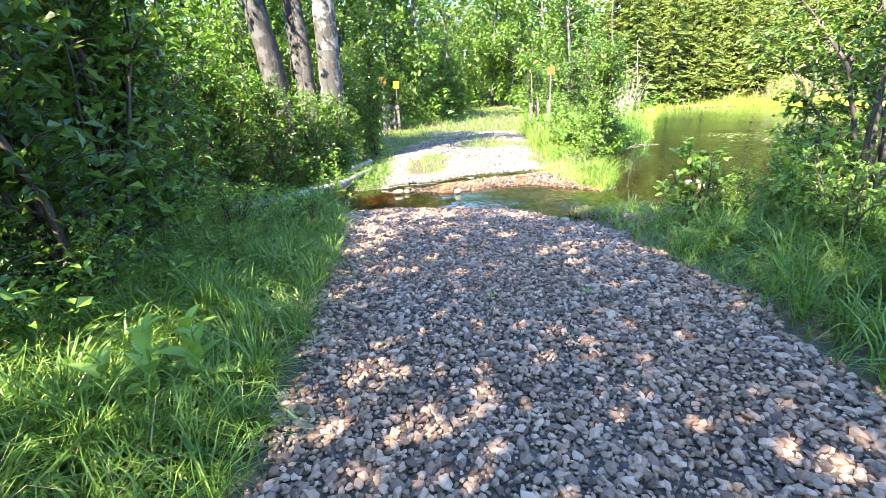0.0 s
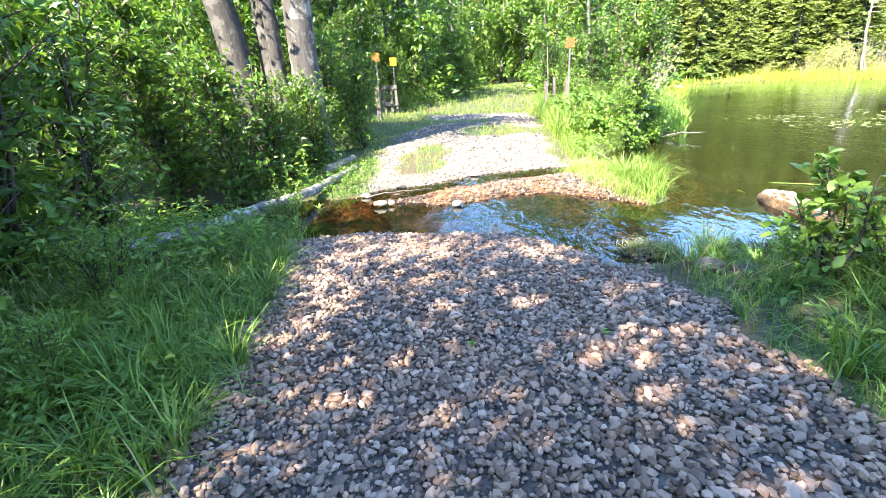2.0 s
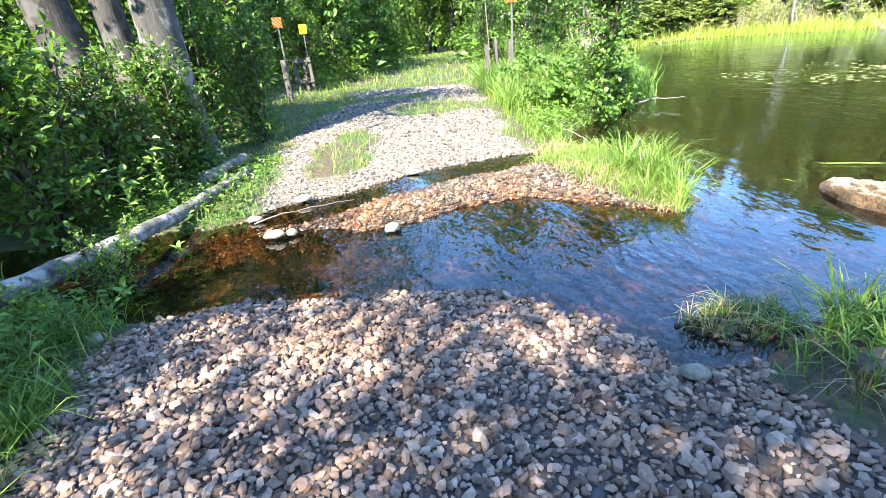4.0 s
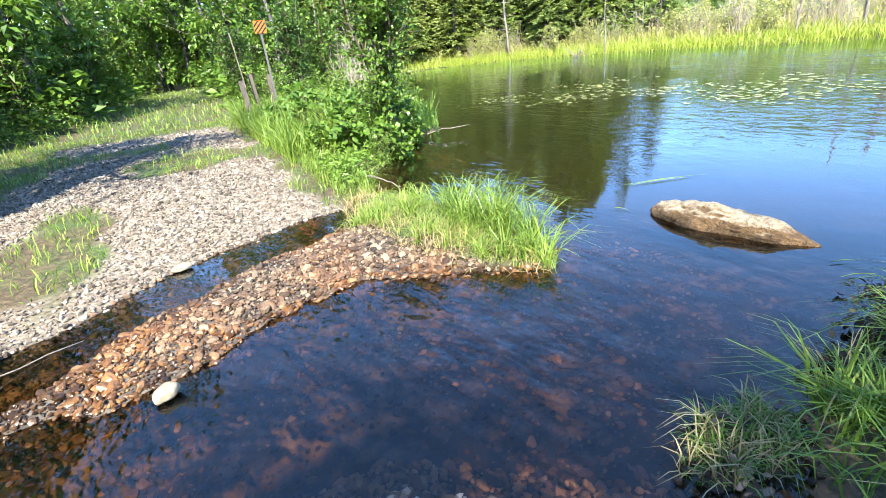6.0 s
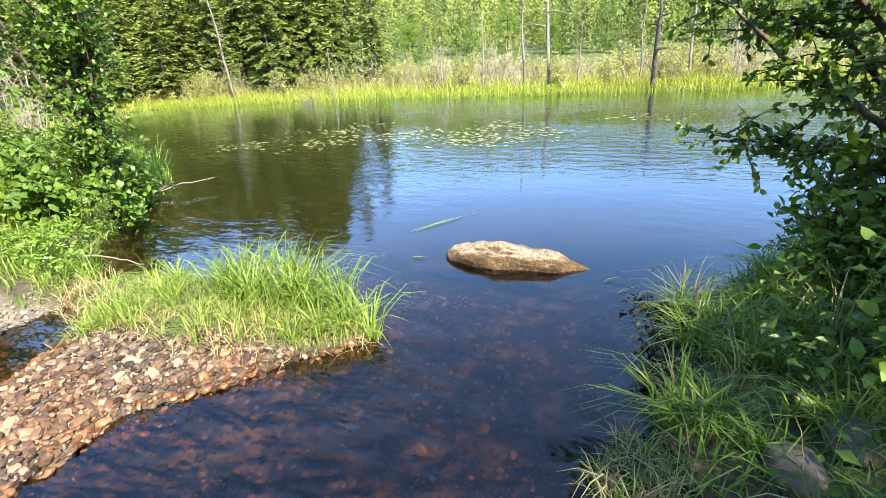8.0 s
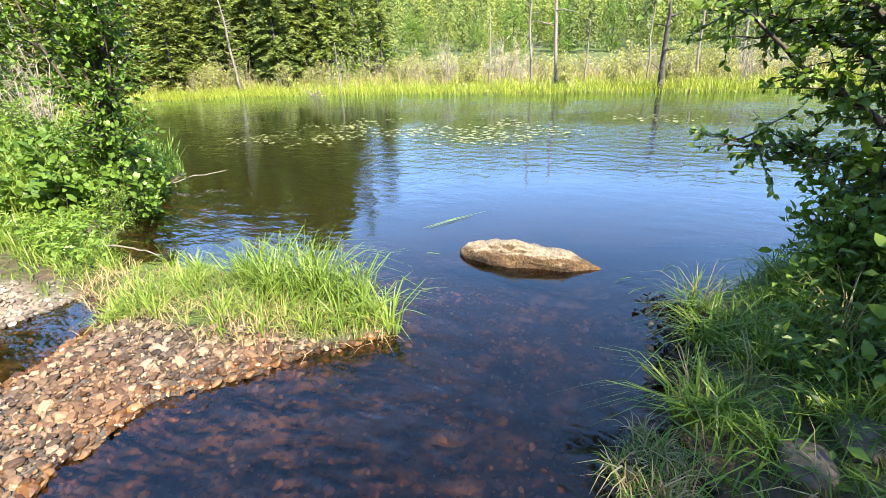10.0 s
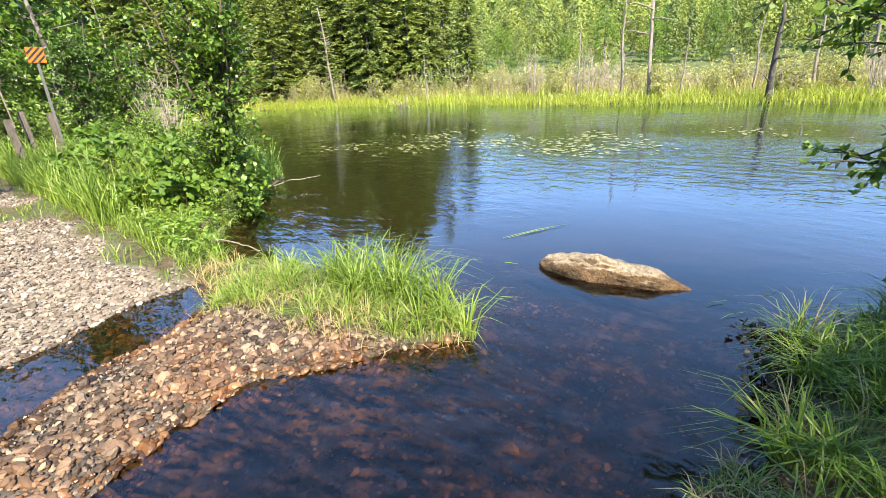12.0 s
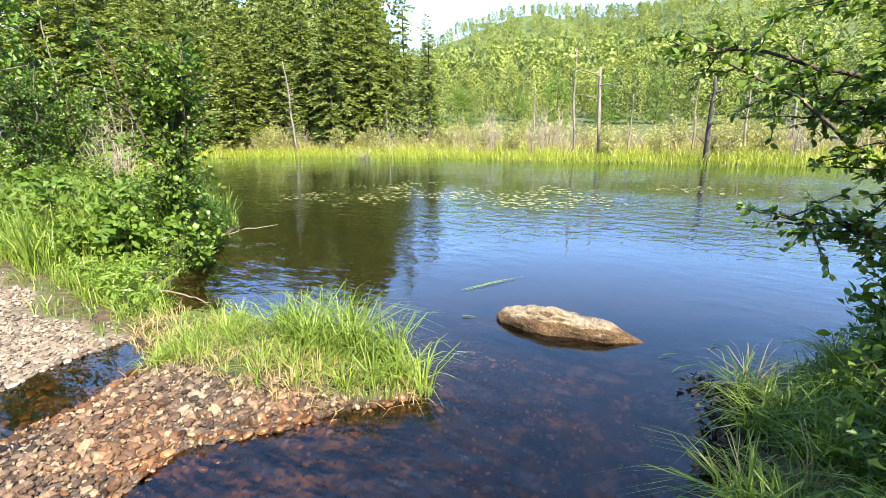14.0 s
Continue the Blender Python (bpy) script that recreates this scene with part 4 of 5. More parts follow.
upright = shrub_thing("sapling", pose(0, 0, 0), *twig_shrub(4.2, 1.1, 4, 36, 16, 0.125, bare=0.06), (M_TWIG, M_LEAF_DARK), "dark leafy sapling with thin stems", "sapling", "saplings beside the track")
scatter(upright, [(-3.3, 2.7, 0.9), (-4.0, 4.3, 1.0), (-3.9, 2.2, 1.05), (3.6, 3.9, 0.7), (-4.8, 3.0, 1.0), (1.6, 20.0, 0.8), (3.0, 20.5, 0.9)])


def overhanging_alder():
    """Alder on the right bank, its limbs reaching out over the pond."""
    ob = holder("alder", at(3.3, 4.5, 0, 1.0, 0.22), "alder with twisting limbs and green leaves leaning over the pond", "tree")
    o = np.array(ob.matrix_basis.translation)
    limbs = [((0, 0, -0.1), (0.08, 0.45, 0.95), (0.05, 0.85, 1.25), (0.1, 1.2, 1.45), (0.05, 1.5, 1.75), (0.0, 1.85, 1.95)),
             ((0.1, 0, -0.1), (0.3, 0.45, 1.4), (0.2, 0.8, 1.8), (0.15, 1.2, 1.95), (0.05, 1.6, 2.1), (0.0, 2.05, 2.15)),
             ((-0.1, 0.05, -0.1), (0.05, 0.45, 0.8), (0.1, 0.8, 1.0), (0.1, 1.1, 1.05), (0.05, 1.4, 1.05)),
             ((0.2, 0.1, -0.1), (0.4, 0.4, 1.1), (0.45, 0.75, 1.55), (0.4, 1.1, 1.75), (0.35, 1.5, 1.85)),
             ((0.1, 0.15, -0.1), (0.15, 0.35, 1.2), (0.05, 0.55, 1.75), (0.0, 0.85, 2.1), (-0.05, 1.2, 2.4)),
             ((0.15, -0.1, -0.1), (0.35, 0.3, 1.6), (0.3, 0.7, 2.4), (0.25, 1.2, 2.7), (0.1, 1.8, 2.8)),
             ((0, -0.1, -0.1), (-0.1, -0.1, 1.5), (-0.25, -0.3, 2.6), (-0.3, -0.6, 3.4)),
             ((0.1, -0.1, -0.1), (0.5, -0.2, 1.4), (0.9, 0.1, 2.5), (1.2, 0.2, 3.2))]
    lp, ld = [], []
    for limb in limbs:
        key = np.array(limb)
        f = np.linspace(0, len(key) - 1, 16)
        c = np.stack([np.interp(f, np.arange(len(key)), key[:, q]) for q in range(3)], 1) + np.cumsum(rng.normal(0, 0.012, (16, 3)), 0)
        part("limb", raw_mesh("limb", *tube(c, np.linspace(0.03, 0.005, 16), 7), M_TWIG, True), None, ob)
        twig = []
        for _ in range(50):
            g = rng.uniform(3.5, 14.9)
            j = int(g)
            p = c[j] + (c[min(j + 1, 15)] - c[j]) * (g - j)
            d = unit(np.array((rng.normal(0, 0.7), rng.normal(0.35, 0.7), rng.normal(0.05, 0.35))))
            q = p + d * rng.uniform(0.15, 0.45)
            t = curve_points(p, q, 5, 0.012)
            twig.append(tube(t, np.linspace(0.007, 0.002, 5), 4))
            n = 17
            h = rng.uniform(0.15, 1.05, n)
            k = np.clip((h * 4).astype(int), 0, 3)
            lp.append(t[k] + (t[k + 1] - t[k]) * (h * 4 - k)[:, None])
            ld.append(d * 0.6 + rng.normal(0, 0.6, (n, 3)) + np.array((0, 0, -0.1)))
        tagged(part("twig_wood", raw_mesh("twig_wood", *gather(twig), M_TWIG, True), None, ob), kind="stuff")
    lp, ld = np.concatenate(lp), np.concatenate(ld)
    size = 0.066 * rng.uniform(0.5, 1.2, len(lp))
    part("foliage", raw_mesh("foliage", *fine_leaves(lp, ld, size, size * 0.56), M_ALDER), None, ob)


overhanging_alder()
bank_sapling = shrub_thing("sapling", pose(0, 0, 0), *twig_shrub(1.15, 0.45, 5, 11, 8, 0.1, bare=0.1, fine=True), (M_TWIG, M_LEAF_LIGHT), "young leafy sapling at the pond's edge", "sapling", "saplings on the pond bank")
scatter(bank_sapling, [(2.1, 5.05, 0.95), (3.05, 5.2, 0.7), (2.9, 4.6, 1.0), (3.3, 5.0, 1.0), (2.6, 4.2, 0.8), (3.6, 5.2, 0.9)])

# ---- grass ----
def random_points(n, x0, x1, y0, y1, test):
    x, y = rng.uniform(x0, x1, n), rng.uniform(y0, y1, n)
    k = test(x, y)
    x, y = x[k], y[k]
    return np.stack((x, y, height(x, y) - 0.01), 1)


def clumped(x, y, scale, cut, seed):
    return wave(x, y, scale, seed) + rng.normal(0, 0.35, x.shape) > cut


def verge(n, box, test, low, high, width, lean, mat, name, label, cut=-0.6, seed=1.0):
    p = random_points(n, *box, lambda x, y: test(x, y) & clumped(x, y, 2.5, cut, seed))
    h = rng.uniform(low, high, len(p)) * (0.75 + 0.35 * wave(p[:, 0], p[:, 1], 1.9, seed + 2))
    ob = new(name, raw_mesh(name, *blades(p, np.maximum(h, 0.04), width * rng.uniform(0.6, 1.4, len(p)), rng.uniform(0.2, lean, len(p))), mat))
    return tagged(ob, label, "grass", kind="stuff")


def tussocks(clumps, per, box, test, low, high, width, lean, mat, name, label):
    """Grass in clumps, the blades fanning out from each clump's root."""
    c = random_points(clumps, *box, test)
    k = np.repeat(np.arange(len(c)), per)
    a = rng.uniform(0, 2 * np.pi, len(k))
    r = np.abs(rng.normal(0, 0.045, len(k)))
    p = c[k] + np.stack((np.cos(a) * r, np.sin(a) * r, np.zeros(len(k))), 1)
    sway = rng.uniform(0, 2 * np.pi, len(c))[k]
    a = np.arctan2(np.sin(a) + 0.55 * np.sin(sway), np.cos(a) + 0.55 * np.cos(sway)) + rng.normal(0, 0.25, len(k))
    h = rng.uniform(low, high, len(c))[k] * rng.uniform(0.45, 1.1, len(k))
    ob = new(name, raw_mesh(name, *blades(p, h, width * rng.uniform(0.6, 1.35, len(k)), rng.uniform(0.25, lean, len(k)), a), mat))
    return tagged(ob, label, "grass", kind="stuff")


def left_bank(x, y):
    return (x < np.interp(y, LEFT_Y, LEFT_X) + 0.06 * rng.normal(size=x.shape)) & (signed(SOUTH, x, y) > 0.02)


def right_bank(x, y):
    return (x > np.interp(y, RIGHT_Y, RIGHT_X) + 0.07 * rng.normal(size=x.shape)) & (signed(SOUTH, x, y) > 0.03)


def low_bank(x, y):
    return right_bank(x, y) & (x > np.interp(y, (4.0, 5.0, 5.6, 6.1), (1.6, 1.7, 1.55, 1.6)))


def tuft_area(x, y):
    return (signed(BAR, x, y) > 0.02) & (x > np.interp(y, (7.5, 7.9, 8.3, 8.8, 9.5, 10.4), (1.68, 1.42, 1.2, 1.08, 0.85, 0.9)) + 0.07 * rng.normal(size=x.shape))


def north_bank(x, y):
    g, b, s = cover(x, y)
    return (signed(NORTH, x, y) > 0.03) & (g < 0.45)


def marsh_area(x, y):
    d = signed(NORTH, x, y)
    return (d > -0.35) & (d < 9) & (x > 13.5)


verge(20000, (-4.8, -0.9, -1.0, 7.2), left_bank, 0.1, 0.36, 0.008, 1.0, M_GRASS, "verge_grass", "long uneven green grass along the gravel track")
verge(5000, (-4.2, -1.0, 0.0, 7.0), left_bank, 0.25, 0.6, 0.011, 1.1, M_LUSH, "verge_grass", "bright arching grass blades beside the gravel", 0.35, 4.0)
verge(3000, (-4.2, -1.0, 0.0, 7.0), left_bank, 0.2, 0.55, 0.006, 1.0, M_STRAW, "dry_grass", "dry straw-coloured grass stems in the verge", 0.2, 7.0)
verge(20000, (1.0, 5.6, -1.0, 6.3), right_bank, 0.08, 0.34, 0.008, 1.4, M_GRASS, "verge_grass", "thick green grass on the pond bank")
tussocks(300, 44, (-4.6, -1.0, -0.6, 4.0), left_bank, 0.32, 0.62, 0.0085, 1.3, M_GRASS, "verge_tussocks", "long arching tussocks of green grass in the verge")
tussocks(170, 40, (-3.6, -1.3, 3.6, 7.0), left_bank, 0.2, 0.4, 0.0075, 1.3, M_GRASS, "verge_tussocks", "low arching tussocks of grass near the stream")
tussocks(120, 40, (-3.2, -1.0, 0.2, 6.0), left_bank, 0.28, 0.52, 0.009, 1.3, M_LUSH, "verge_tussocks", "fresh bright tussocks of grass beside the gravel")
tussocks(200, 44, (1.2, 5.0, -0.4, 4.2), right_bank, 0.34, 0.66, 0.009, 1.3, M_GRASS, "bank_tussocks", "long arching grass tussocks on the pond bank")
tussocks(80, 42, (1.9, 4.6, -0.2, 4.2), right_bank, 0.34, 0.62, 0.01, 1.3, M_LUSH, "bank_tussocks", "bright arching grass tussocks on the pond bank")
tussocks(150, 42, (1.0, 4.6, 4.0, 6.2), low_bank, 0.24, 0.46, 0.008, 1.5, M_GRASS, "bank_tussocks", "drooping grass tussocks at the pond's edge")
tussocks(24, 38, (1.2, 4.2, 4.2, 6.1), low_bank, 0.22, 0.44, 0.009, 1.5, M_LUSH, "bank_tussocks", "bright drooping grass at the pond's edge")
tussocks(8, 20, (1.0, 3.2, 4.6, 6.1), right_bank, 0.25, 0.5, 0.007, 1.45, M_STRAW, "dry_tussocks", "limp dry grass hanging over the muddy bank")
verge(6500, (0.5, 2.1, 7.5, 10.5), tuft_area, 0.04, 0.17, 0.0055, 1.6, M_LUSH, "grass_tuft", "bright green grass tuft on the gravel bar", -0.6, 3.0)
tussocks(95, 34, (0.8, 2.1, 7.5, 10.0), tuft_area, 0.16, 0.36, 0.0065, 1.35, M_LUSH, "grass_tuft", "arching grass clumps on the gravel bar")
tussocks(50, 30, (1.35, 2.1, 7.5, 9.0), lambda x, y: tuft_area(x, y) & (x > 1.5), 0.42, 0.66, 0.009, 1.1, M_LUSH, "tall_tuft_grass", "long bright grass blades at the water's edge")
verge(4200, (0.5, 2.0, 7.4, 10.5), lambda x, y: tuft_area(x + 0.1, y + 0.05), 0.06, 0.22, 0.006, 1.5, M_STRAW, "dry_grass", "flattened dry grass round the tuft", -0.3, 5.0)
verge(6500, (1.0, 3.0, 10.3, 13.2), lambda x, y: (signed(NORTH, x, y) > -0.03) & (x > 1.05), 0.12, 0.45, 0.007, 1.4, M_LUSH, "bank_grass", "yellow-green grass hanging over the cut bank", -0.4, 2.5)
verge(30000, (-4.5, 6.5, 8.5, 20), north_bank, 0.06, 0.26, 0.010, 1.0, M_LUSH, "bank_grass", "fresh green grass on the far bank", -0.5, 6.0)
verge(12000, (1.0, 6.5, 12.6, 20), lambda x, y: (signed(NORTH, x, y) > 0.05) & (x > 1.0), 0.5, 1.15, 0.013, 0.8, M_GRASS, "tall_grass", "tall green grass and reeds on the far bank", -0.3, 8.0)
verge(9000, (0.9, 3.2, 12.6, 18.5), lambda x, y: (signed(NORTH, x, y) > 0.05) & (x > np.interp(y, FARR_Y, FARR_X) + 0.15), 0.6, 1.2, 0.012, 0.9, M_LUSH, "tall_grass", "thick tall grass round the old posts", -0.5, 5.0)
verge(9000, (-4.5, 5, 19, 45), north_bank, 0.15, 0.5, 0.02, 1.0, M_LUSH, "bank_grass", "green grass beside the shaded track", -0.2, 9.0)
verge(15000, (4.8, 16, 15.5, 33), lambda x, y: (signed(NORTH, x, y) > -0.25) & (signed(NORTH, x, y) < 4.5), 0.3, 0.75, 0.016, 1.0, M_MARSH, "shore_sedge", "yellow-green sedge on the low bank behind the alder", -2.0, 4.0)
verge(46000, (14.5, 23, -3, 32), lambda x, y: marsh_area(x, y) & (signed(NORTH, x, y) < 1.8), 0.35, 0.75, 0.016, 0.9, M_MARSH, "shore_sedge", "dense bright yellow-green sedge at the water's edge", -2.0, 5.0)
verge(40000, (13.5, 32, -8, 36), marsh_area, 0.3, 0.95, 0.018, 1.0, M_MARSH, "marsh_sedge", "yellow-green sedge along the far shore", -0.8, 2.0)
verge(15000, (15, 32, -8, 36), lambda x, y: marsh_area(x, y) & (signed(NORTH, x, y) > 1.0), 0.7, 1.6, 0.014, 0.8, M_STRAW, "dry_reeds", "pale dry stems among the marsh sedge", -0.3, 3.0)

# ---- marsh: dead trees and bushes ----
for x, y, tall, r, cnt, reach in ((21.5, 13.8, 4.8, 0.07, 18, 0.8), (21.0, 15.7, 3.2, 0.05, 14, 0.6), (18.0, 29.6, 5.0, 0.08, 26, 1.1), (22.0, 11.5, 2.6, 0.04, 14, 0.7), (20.8, 17.8, 2.6, 0.04, 12, 0.6),
                                  (23.0, 9.0, 3.4, 0.05, 14, 0.7), (25, 7.2, 4.5, 0.07, 18, 1.0), (26, 5.4, 4.8, 0.08, 22, 1.2), (7.5, 26.5, 3.6, 0.04, 16, 0.8), (7.6, 29.0, 3.0, 0.04, 18, 0.9), (5.5, 23.5, 2.6, 0.035, 14, 0.7),
                                  (18.2, 22.5, 2.4, 0.04, 12, 0.6), (6.3, 28.0, 6.0, 0.05, 18, 0.7)):
    ob = holder("dead_tree", at(x, y, rng.uniform(0, 360)), "bare grey dead tree standing in the marsh", "dead tree", "dead trees in the marsh")
    part("trunk", raw_mesh("trunk", *dead_tree(tall, r, cnt, reach), M_DEAD, True), None, ob)
snag = holder("tall_snag", at(20.5, 12.3), "tall broken grey snag with one long bare branch", "dead tree")
part("trunk", raw_mesh("trunk", *tube(curve_points((0, 0, -0.2), (0.15, 0.3, 3.7), 9, 0.012), np.linspace(0.085, 0.06, 9), 9), M_DEAD, True), None, snag)
for a, b in (((0.1, 0.2, 3.35), (-0.2, 1.9, 3.75)), ((0.1, 0.2, 3.0), (0, -0.9, 2.75)), ((0.1, 0.15, 2.4), (0, 1.4, 2.45))):
    part("branch", raw_mesh("branch", *tube(curve_points(a, b, 7, 0.03, 0.1), np.linspace(0.035, 0.008, 7), 5), M_DEAD, True), None, snag)
stump = holder("shore_stump", at(20.2, 8.1, 0, 1.0, 0.1), "dark leaning dead trunk at the far shore", "dead tree")
part("trunk", raw_mesh("trunk", *dead_tree(3.2, 0.13, 10, 1.2), M_BARK, True), None, stump)
stub = holder("drift_stub", pose(17.4, 23.4, -0.05), "tangle of bare twigs standing in the pond", "driftwood")
part("twigs", raw_mesh("twigs", *gather([tube(curve_points((rng.normal(0, 0.15), rng.normal(0, 0.3), -0.1), (rng.normal(0, 0.35), rng.normal(0, 0.6), rng.uniform(0.3, 0.75)), 5, 0.03), np.linspace(0.02, 0.006, 5), 4) for _ in range(14)]), M_DEAD, True), None, stub)
marsh_bush = shrub_thing("marsh_bush", pose(0, 0, 0), *twig_shrub(1.8, 0.95, 8, 8, 8, 0.13), (M_DEAD, M_OLIVE), "pale olive bush in the marsh", "shrub", "bushes in the marsh")
mb = []
for k in range(170):
    x, y = rng.uniform(16.5, 30), rng.uniform(-6, 33)
    if signed(NORTH, np.array([x]), np.array([y]))[0] > 1.1:
        mb.append((x, y, rng.uniform(0.45, 1.0)))
scatter(marsh_bush, mb)


def bare_bush(tall, wide, stems):
    """A fan of bleached leafless stems with side twigs."""
    wood = []
    for _ in range(stems):
        a, r = rng.uniform(0, 2 * np.pi), wide * rng.uniform(0.1, 1.0)
        c = curve_points((0.08 * math.cos(a), 0.08 * math.sin(a), -0.1), (r * math.cos(a), r * math.sin(a), tall * rng.uniform(0.55, 1.0)), 6, 0.025 * tall)
        wood.append(tube(c, np.linspace(0.016, 0.006, 6), 3))
        for _ in range(5):
            p = c[rng.integers(2, 6)]
            q = p + np.array((rng.normal(0, 0.16), rng.normal(0, 0.16), rng.uniform(0.05, 0.3))) * tall * 0.6
            wood.append(tube(curve_points(p, q, 3, 0.02), np.linspace(0.008, 0.004, 3), 3))
    return gather(wood)


twiggy = holder("bare_bush", pose(0, 0, 0), "bleached leafless bush standing in the marsh", "dead bush", "leafless bushes in the marsh")
part("wood", raw_mesh("wood", *bare_bush(1.8, 0.85, 9), M_BLEACHED, True), None, twiggy)
tb = []
for k in range(80):
    x, y = rng.uniform(16.5, 27), rng.uniform(-3, 32)
    if signed(NORTH, np.array([x]), np.array([y]))[0] > 1.0:
        tb.append((x, y, rng.uniform(0.6, 1.25)))
scatter(twiggy, tb + [(5.2, 21.5, 1.0), (6.0, 23.0, 1.2), (4.6, 20.0, 0.9), (6.5, 24.5, 1.2), (4.2, 18.6, 0.8)])

# ---- lily pads ----
pads = []
for cx, cy, cnt in ((6.8, 15.3, 24), (7.3, 15.2, 20), (7.5, 13.7, 44), (8.0, 13.2, 20), (9.1, 14.2, 50), (10.3, 14.4, 24), (8.9, 15.6, 16), (8.8, 12.5, 46), (8.7, 11.7, 30),
                    (8.5, 10.5, 50), (8.7, 9.85, 46), (9.6, 9.3, 50), (10.7, 10.4, 60), (9.8, 10.9, 40), (9.6, 12.2, 24), (12.4, 7.7, 26), (12.2, 7.1, 22)):
    for _ in range(cnt):
        x, y, r = rng.normal(cx, 0.4), rng.normal(cy, 0.4), rng.uniform(0.025, 0.06)
        a = np.linspace(0.25, 2 * np.pi - 0.25, 11) + rng.uniform(0, 6)
        rim = np.stack((x + np.cos(a) * r, y + np.sin(a) * r, 0.006 + 0.006 * rng.random(11)), 1)
        v = np.concatenate((np.array(((x, y, 0.006),)), rim))
        pads.append((v, np.array([(0, q, q + 1) for q in range(1, 11)])))
tagged(new("lily_pads", raw_mesh("lily_pads", *gather(pads), M_LILY)), "scattered yellow-green lily pads floating on the pond", "lily pads", kind="stuff")


# ---- rocks and stones ----
def rock_mesh(name, size, mat, seed, sub=3, rough=0.16, flat=0.0):
    bm = bmesh.new()
    bmesh.ops.create_icosphere(bm, subdivisions=sub, radius=1.0)
    for v in bm.verts:
        d = v.co.normalized()
        k = 1 + rough * noise.noise(d * 1.6 + Vector((seed, 0, 0))) + rough * 0.5 * noise.noise(d * 4.2 + Vector((0, seed, 0)))
        v.co = Vector((d.x * size[0], d.y * size[1], max(d.z, -0.6) * size[2])) * k
    for f in bm.faces:
        f.smooth = True
    me = bpy.data.meshes.new(name)
    bm.to_mesh(me)
    bm.free()
    me.materials.append(mat)
    return me


def boulder():
    """Long pale rock lying in the pond: blunt and high at one end, tapering to a point."""
    bm = bmesh.new()
    bmesh.ops.create_icosphere(bm, subdivisions=5, radius=1.0)
    for v in bm.verts:
        d = v.co.normalized()
        f = (d.x + 1) / 2
        half = 0.6
        tall_ = 0.2 * (1 - 0.5 * f) * (1 - max(0, f - 0.75) * 1.8)
        wide_ = 0.2 * (1 - 0.3 * f) * (1 - max(0, f - 0.8) * 2.2)
        n1 = noise.noise(d * 2.0) * 0.16 + noise.noise(d * 5.5) * 0.09 + noise.noise(d * 13) * 0.07 + noise.noise(d * 27) * 0.03
        v.co = Vector((d.x * half, d.y * wide_ * (1 + n1), (d.z * tall_ if d.z > 0 else d.z * 0.12) * (1 + n1 * 1.4)))
        v.co.x += 0.03 * noise.noise(d * 3)
    for f in bm.faces:
        f.smooth = True
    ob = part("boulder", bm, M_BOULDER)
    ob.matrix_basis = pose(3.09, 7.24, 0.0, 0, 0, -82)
    return tagged(ob, "long cream and brown boulder lying half sunk in the pond", "rock")


boulder()
for x, y, z, sx, sy, sz, turn in ((-1.87, 7.94, 0.05, 0.11, 0.06, 0.05, 15), (-1.72, 7.98, 0.04, 0.06, 0.05, 0.04, 40), (-0.78, 7.84, 0.04, 0.09, 0.055, 0.05, 40), (0.75, 5.62, 0.06, 0.075, 0.045, 0.04, -20),
                                  (-2.25, 8.5, 0.03, 0.09, 0.05, 0.04, 10), (-1.85, 8.95, 0.06, 0.11, 0.06, 0.04, 20), (-0.65, 9.7, 0.03, 0.1, 0.05, 0.04, 10), (-2.5, 6.4, 0.06, 0.08, 0.06, 0.05, 60)):
    ob = new("pale_stone", rock_mesh("pale_stone", (sx * 0.85, sy * 0.9, sz * 0.9), M_CREAM, x * 3 + y))
    ob.matrix_basis = pose(x, y, max(z, ground_at(x, y) + sz * 0.3), 0, 0, turn)
    tagged(ob, "smooth cream-coloured stone at the stream's edge", "stone", "pale stones by the stream")
for x, y, s in ((1.72, 5.3, 0.1), (1.5, 5.5, 0.1)):
    ob = new("bank_rock", rock_mesh("bank_rock", (s * 1.3, s, s * 0.7), plain_material("bank_rock", (0.05, 0.038, 0.026), (0.16, 0.13, 0.095), 25.0, 0.8, 0.01), x))
    ob.matrix_basis = pose(x, y, ground_at(x, y) + 0.03)
    tagged(ob, "mossy brown rock among the bank grass", "rock")


def fallen_log(points, r0, r1, mat, label):
    c = np.array(points, float)
    f = np.linspace(0, len(c) - 1, 26)
    c = np.stack([np.interp(f, np.arange(len(c)), c[:, q]) for q in range(3)], 1)
    c[1:-1] += rng.normal(0, 0.008, (24, 3))
    ob = new("fallen_log", raw_mesh("fallen_log", *tube(c, np.linspace(r0, r1, 26) * (1 + 0.06 * rng.normal(size=26)), 12), mat, True))
    return tagged(ob, label, "log")


fallen_log(((-3.65, 5.35, 0.34), (-3.3, 6.6, 0.27), (-3.1, 7.8, 0.2), (-3.0, 8.9, 0.14), (-2.88, 10.15, 0.16)), 0.09, 0.065, M_LOG, "fallen birch log with mottled grey-white bark beside the stream")
fallen_log(((-3.3, 9.75, 0.2), (-3.05, 10.6, 0.27)), 0.08, 0.06, M_DEAD, "short weathered log end lying in the undergrowth")
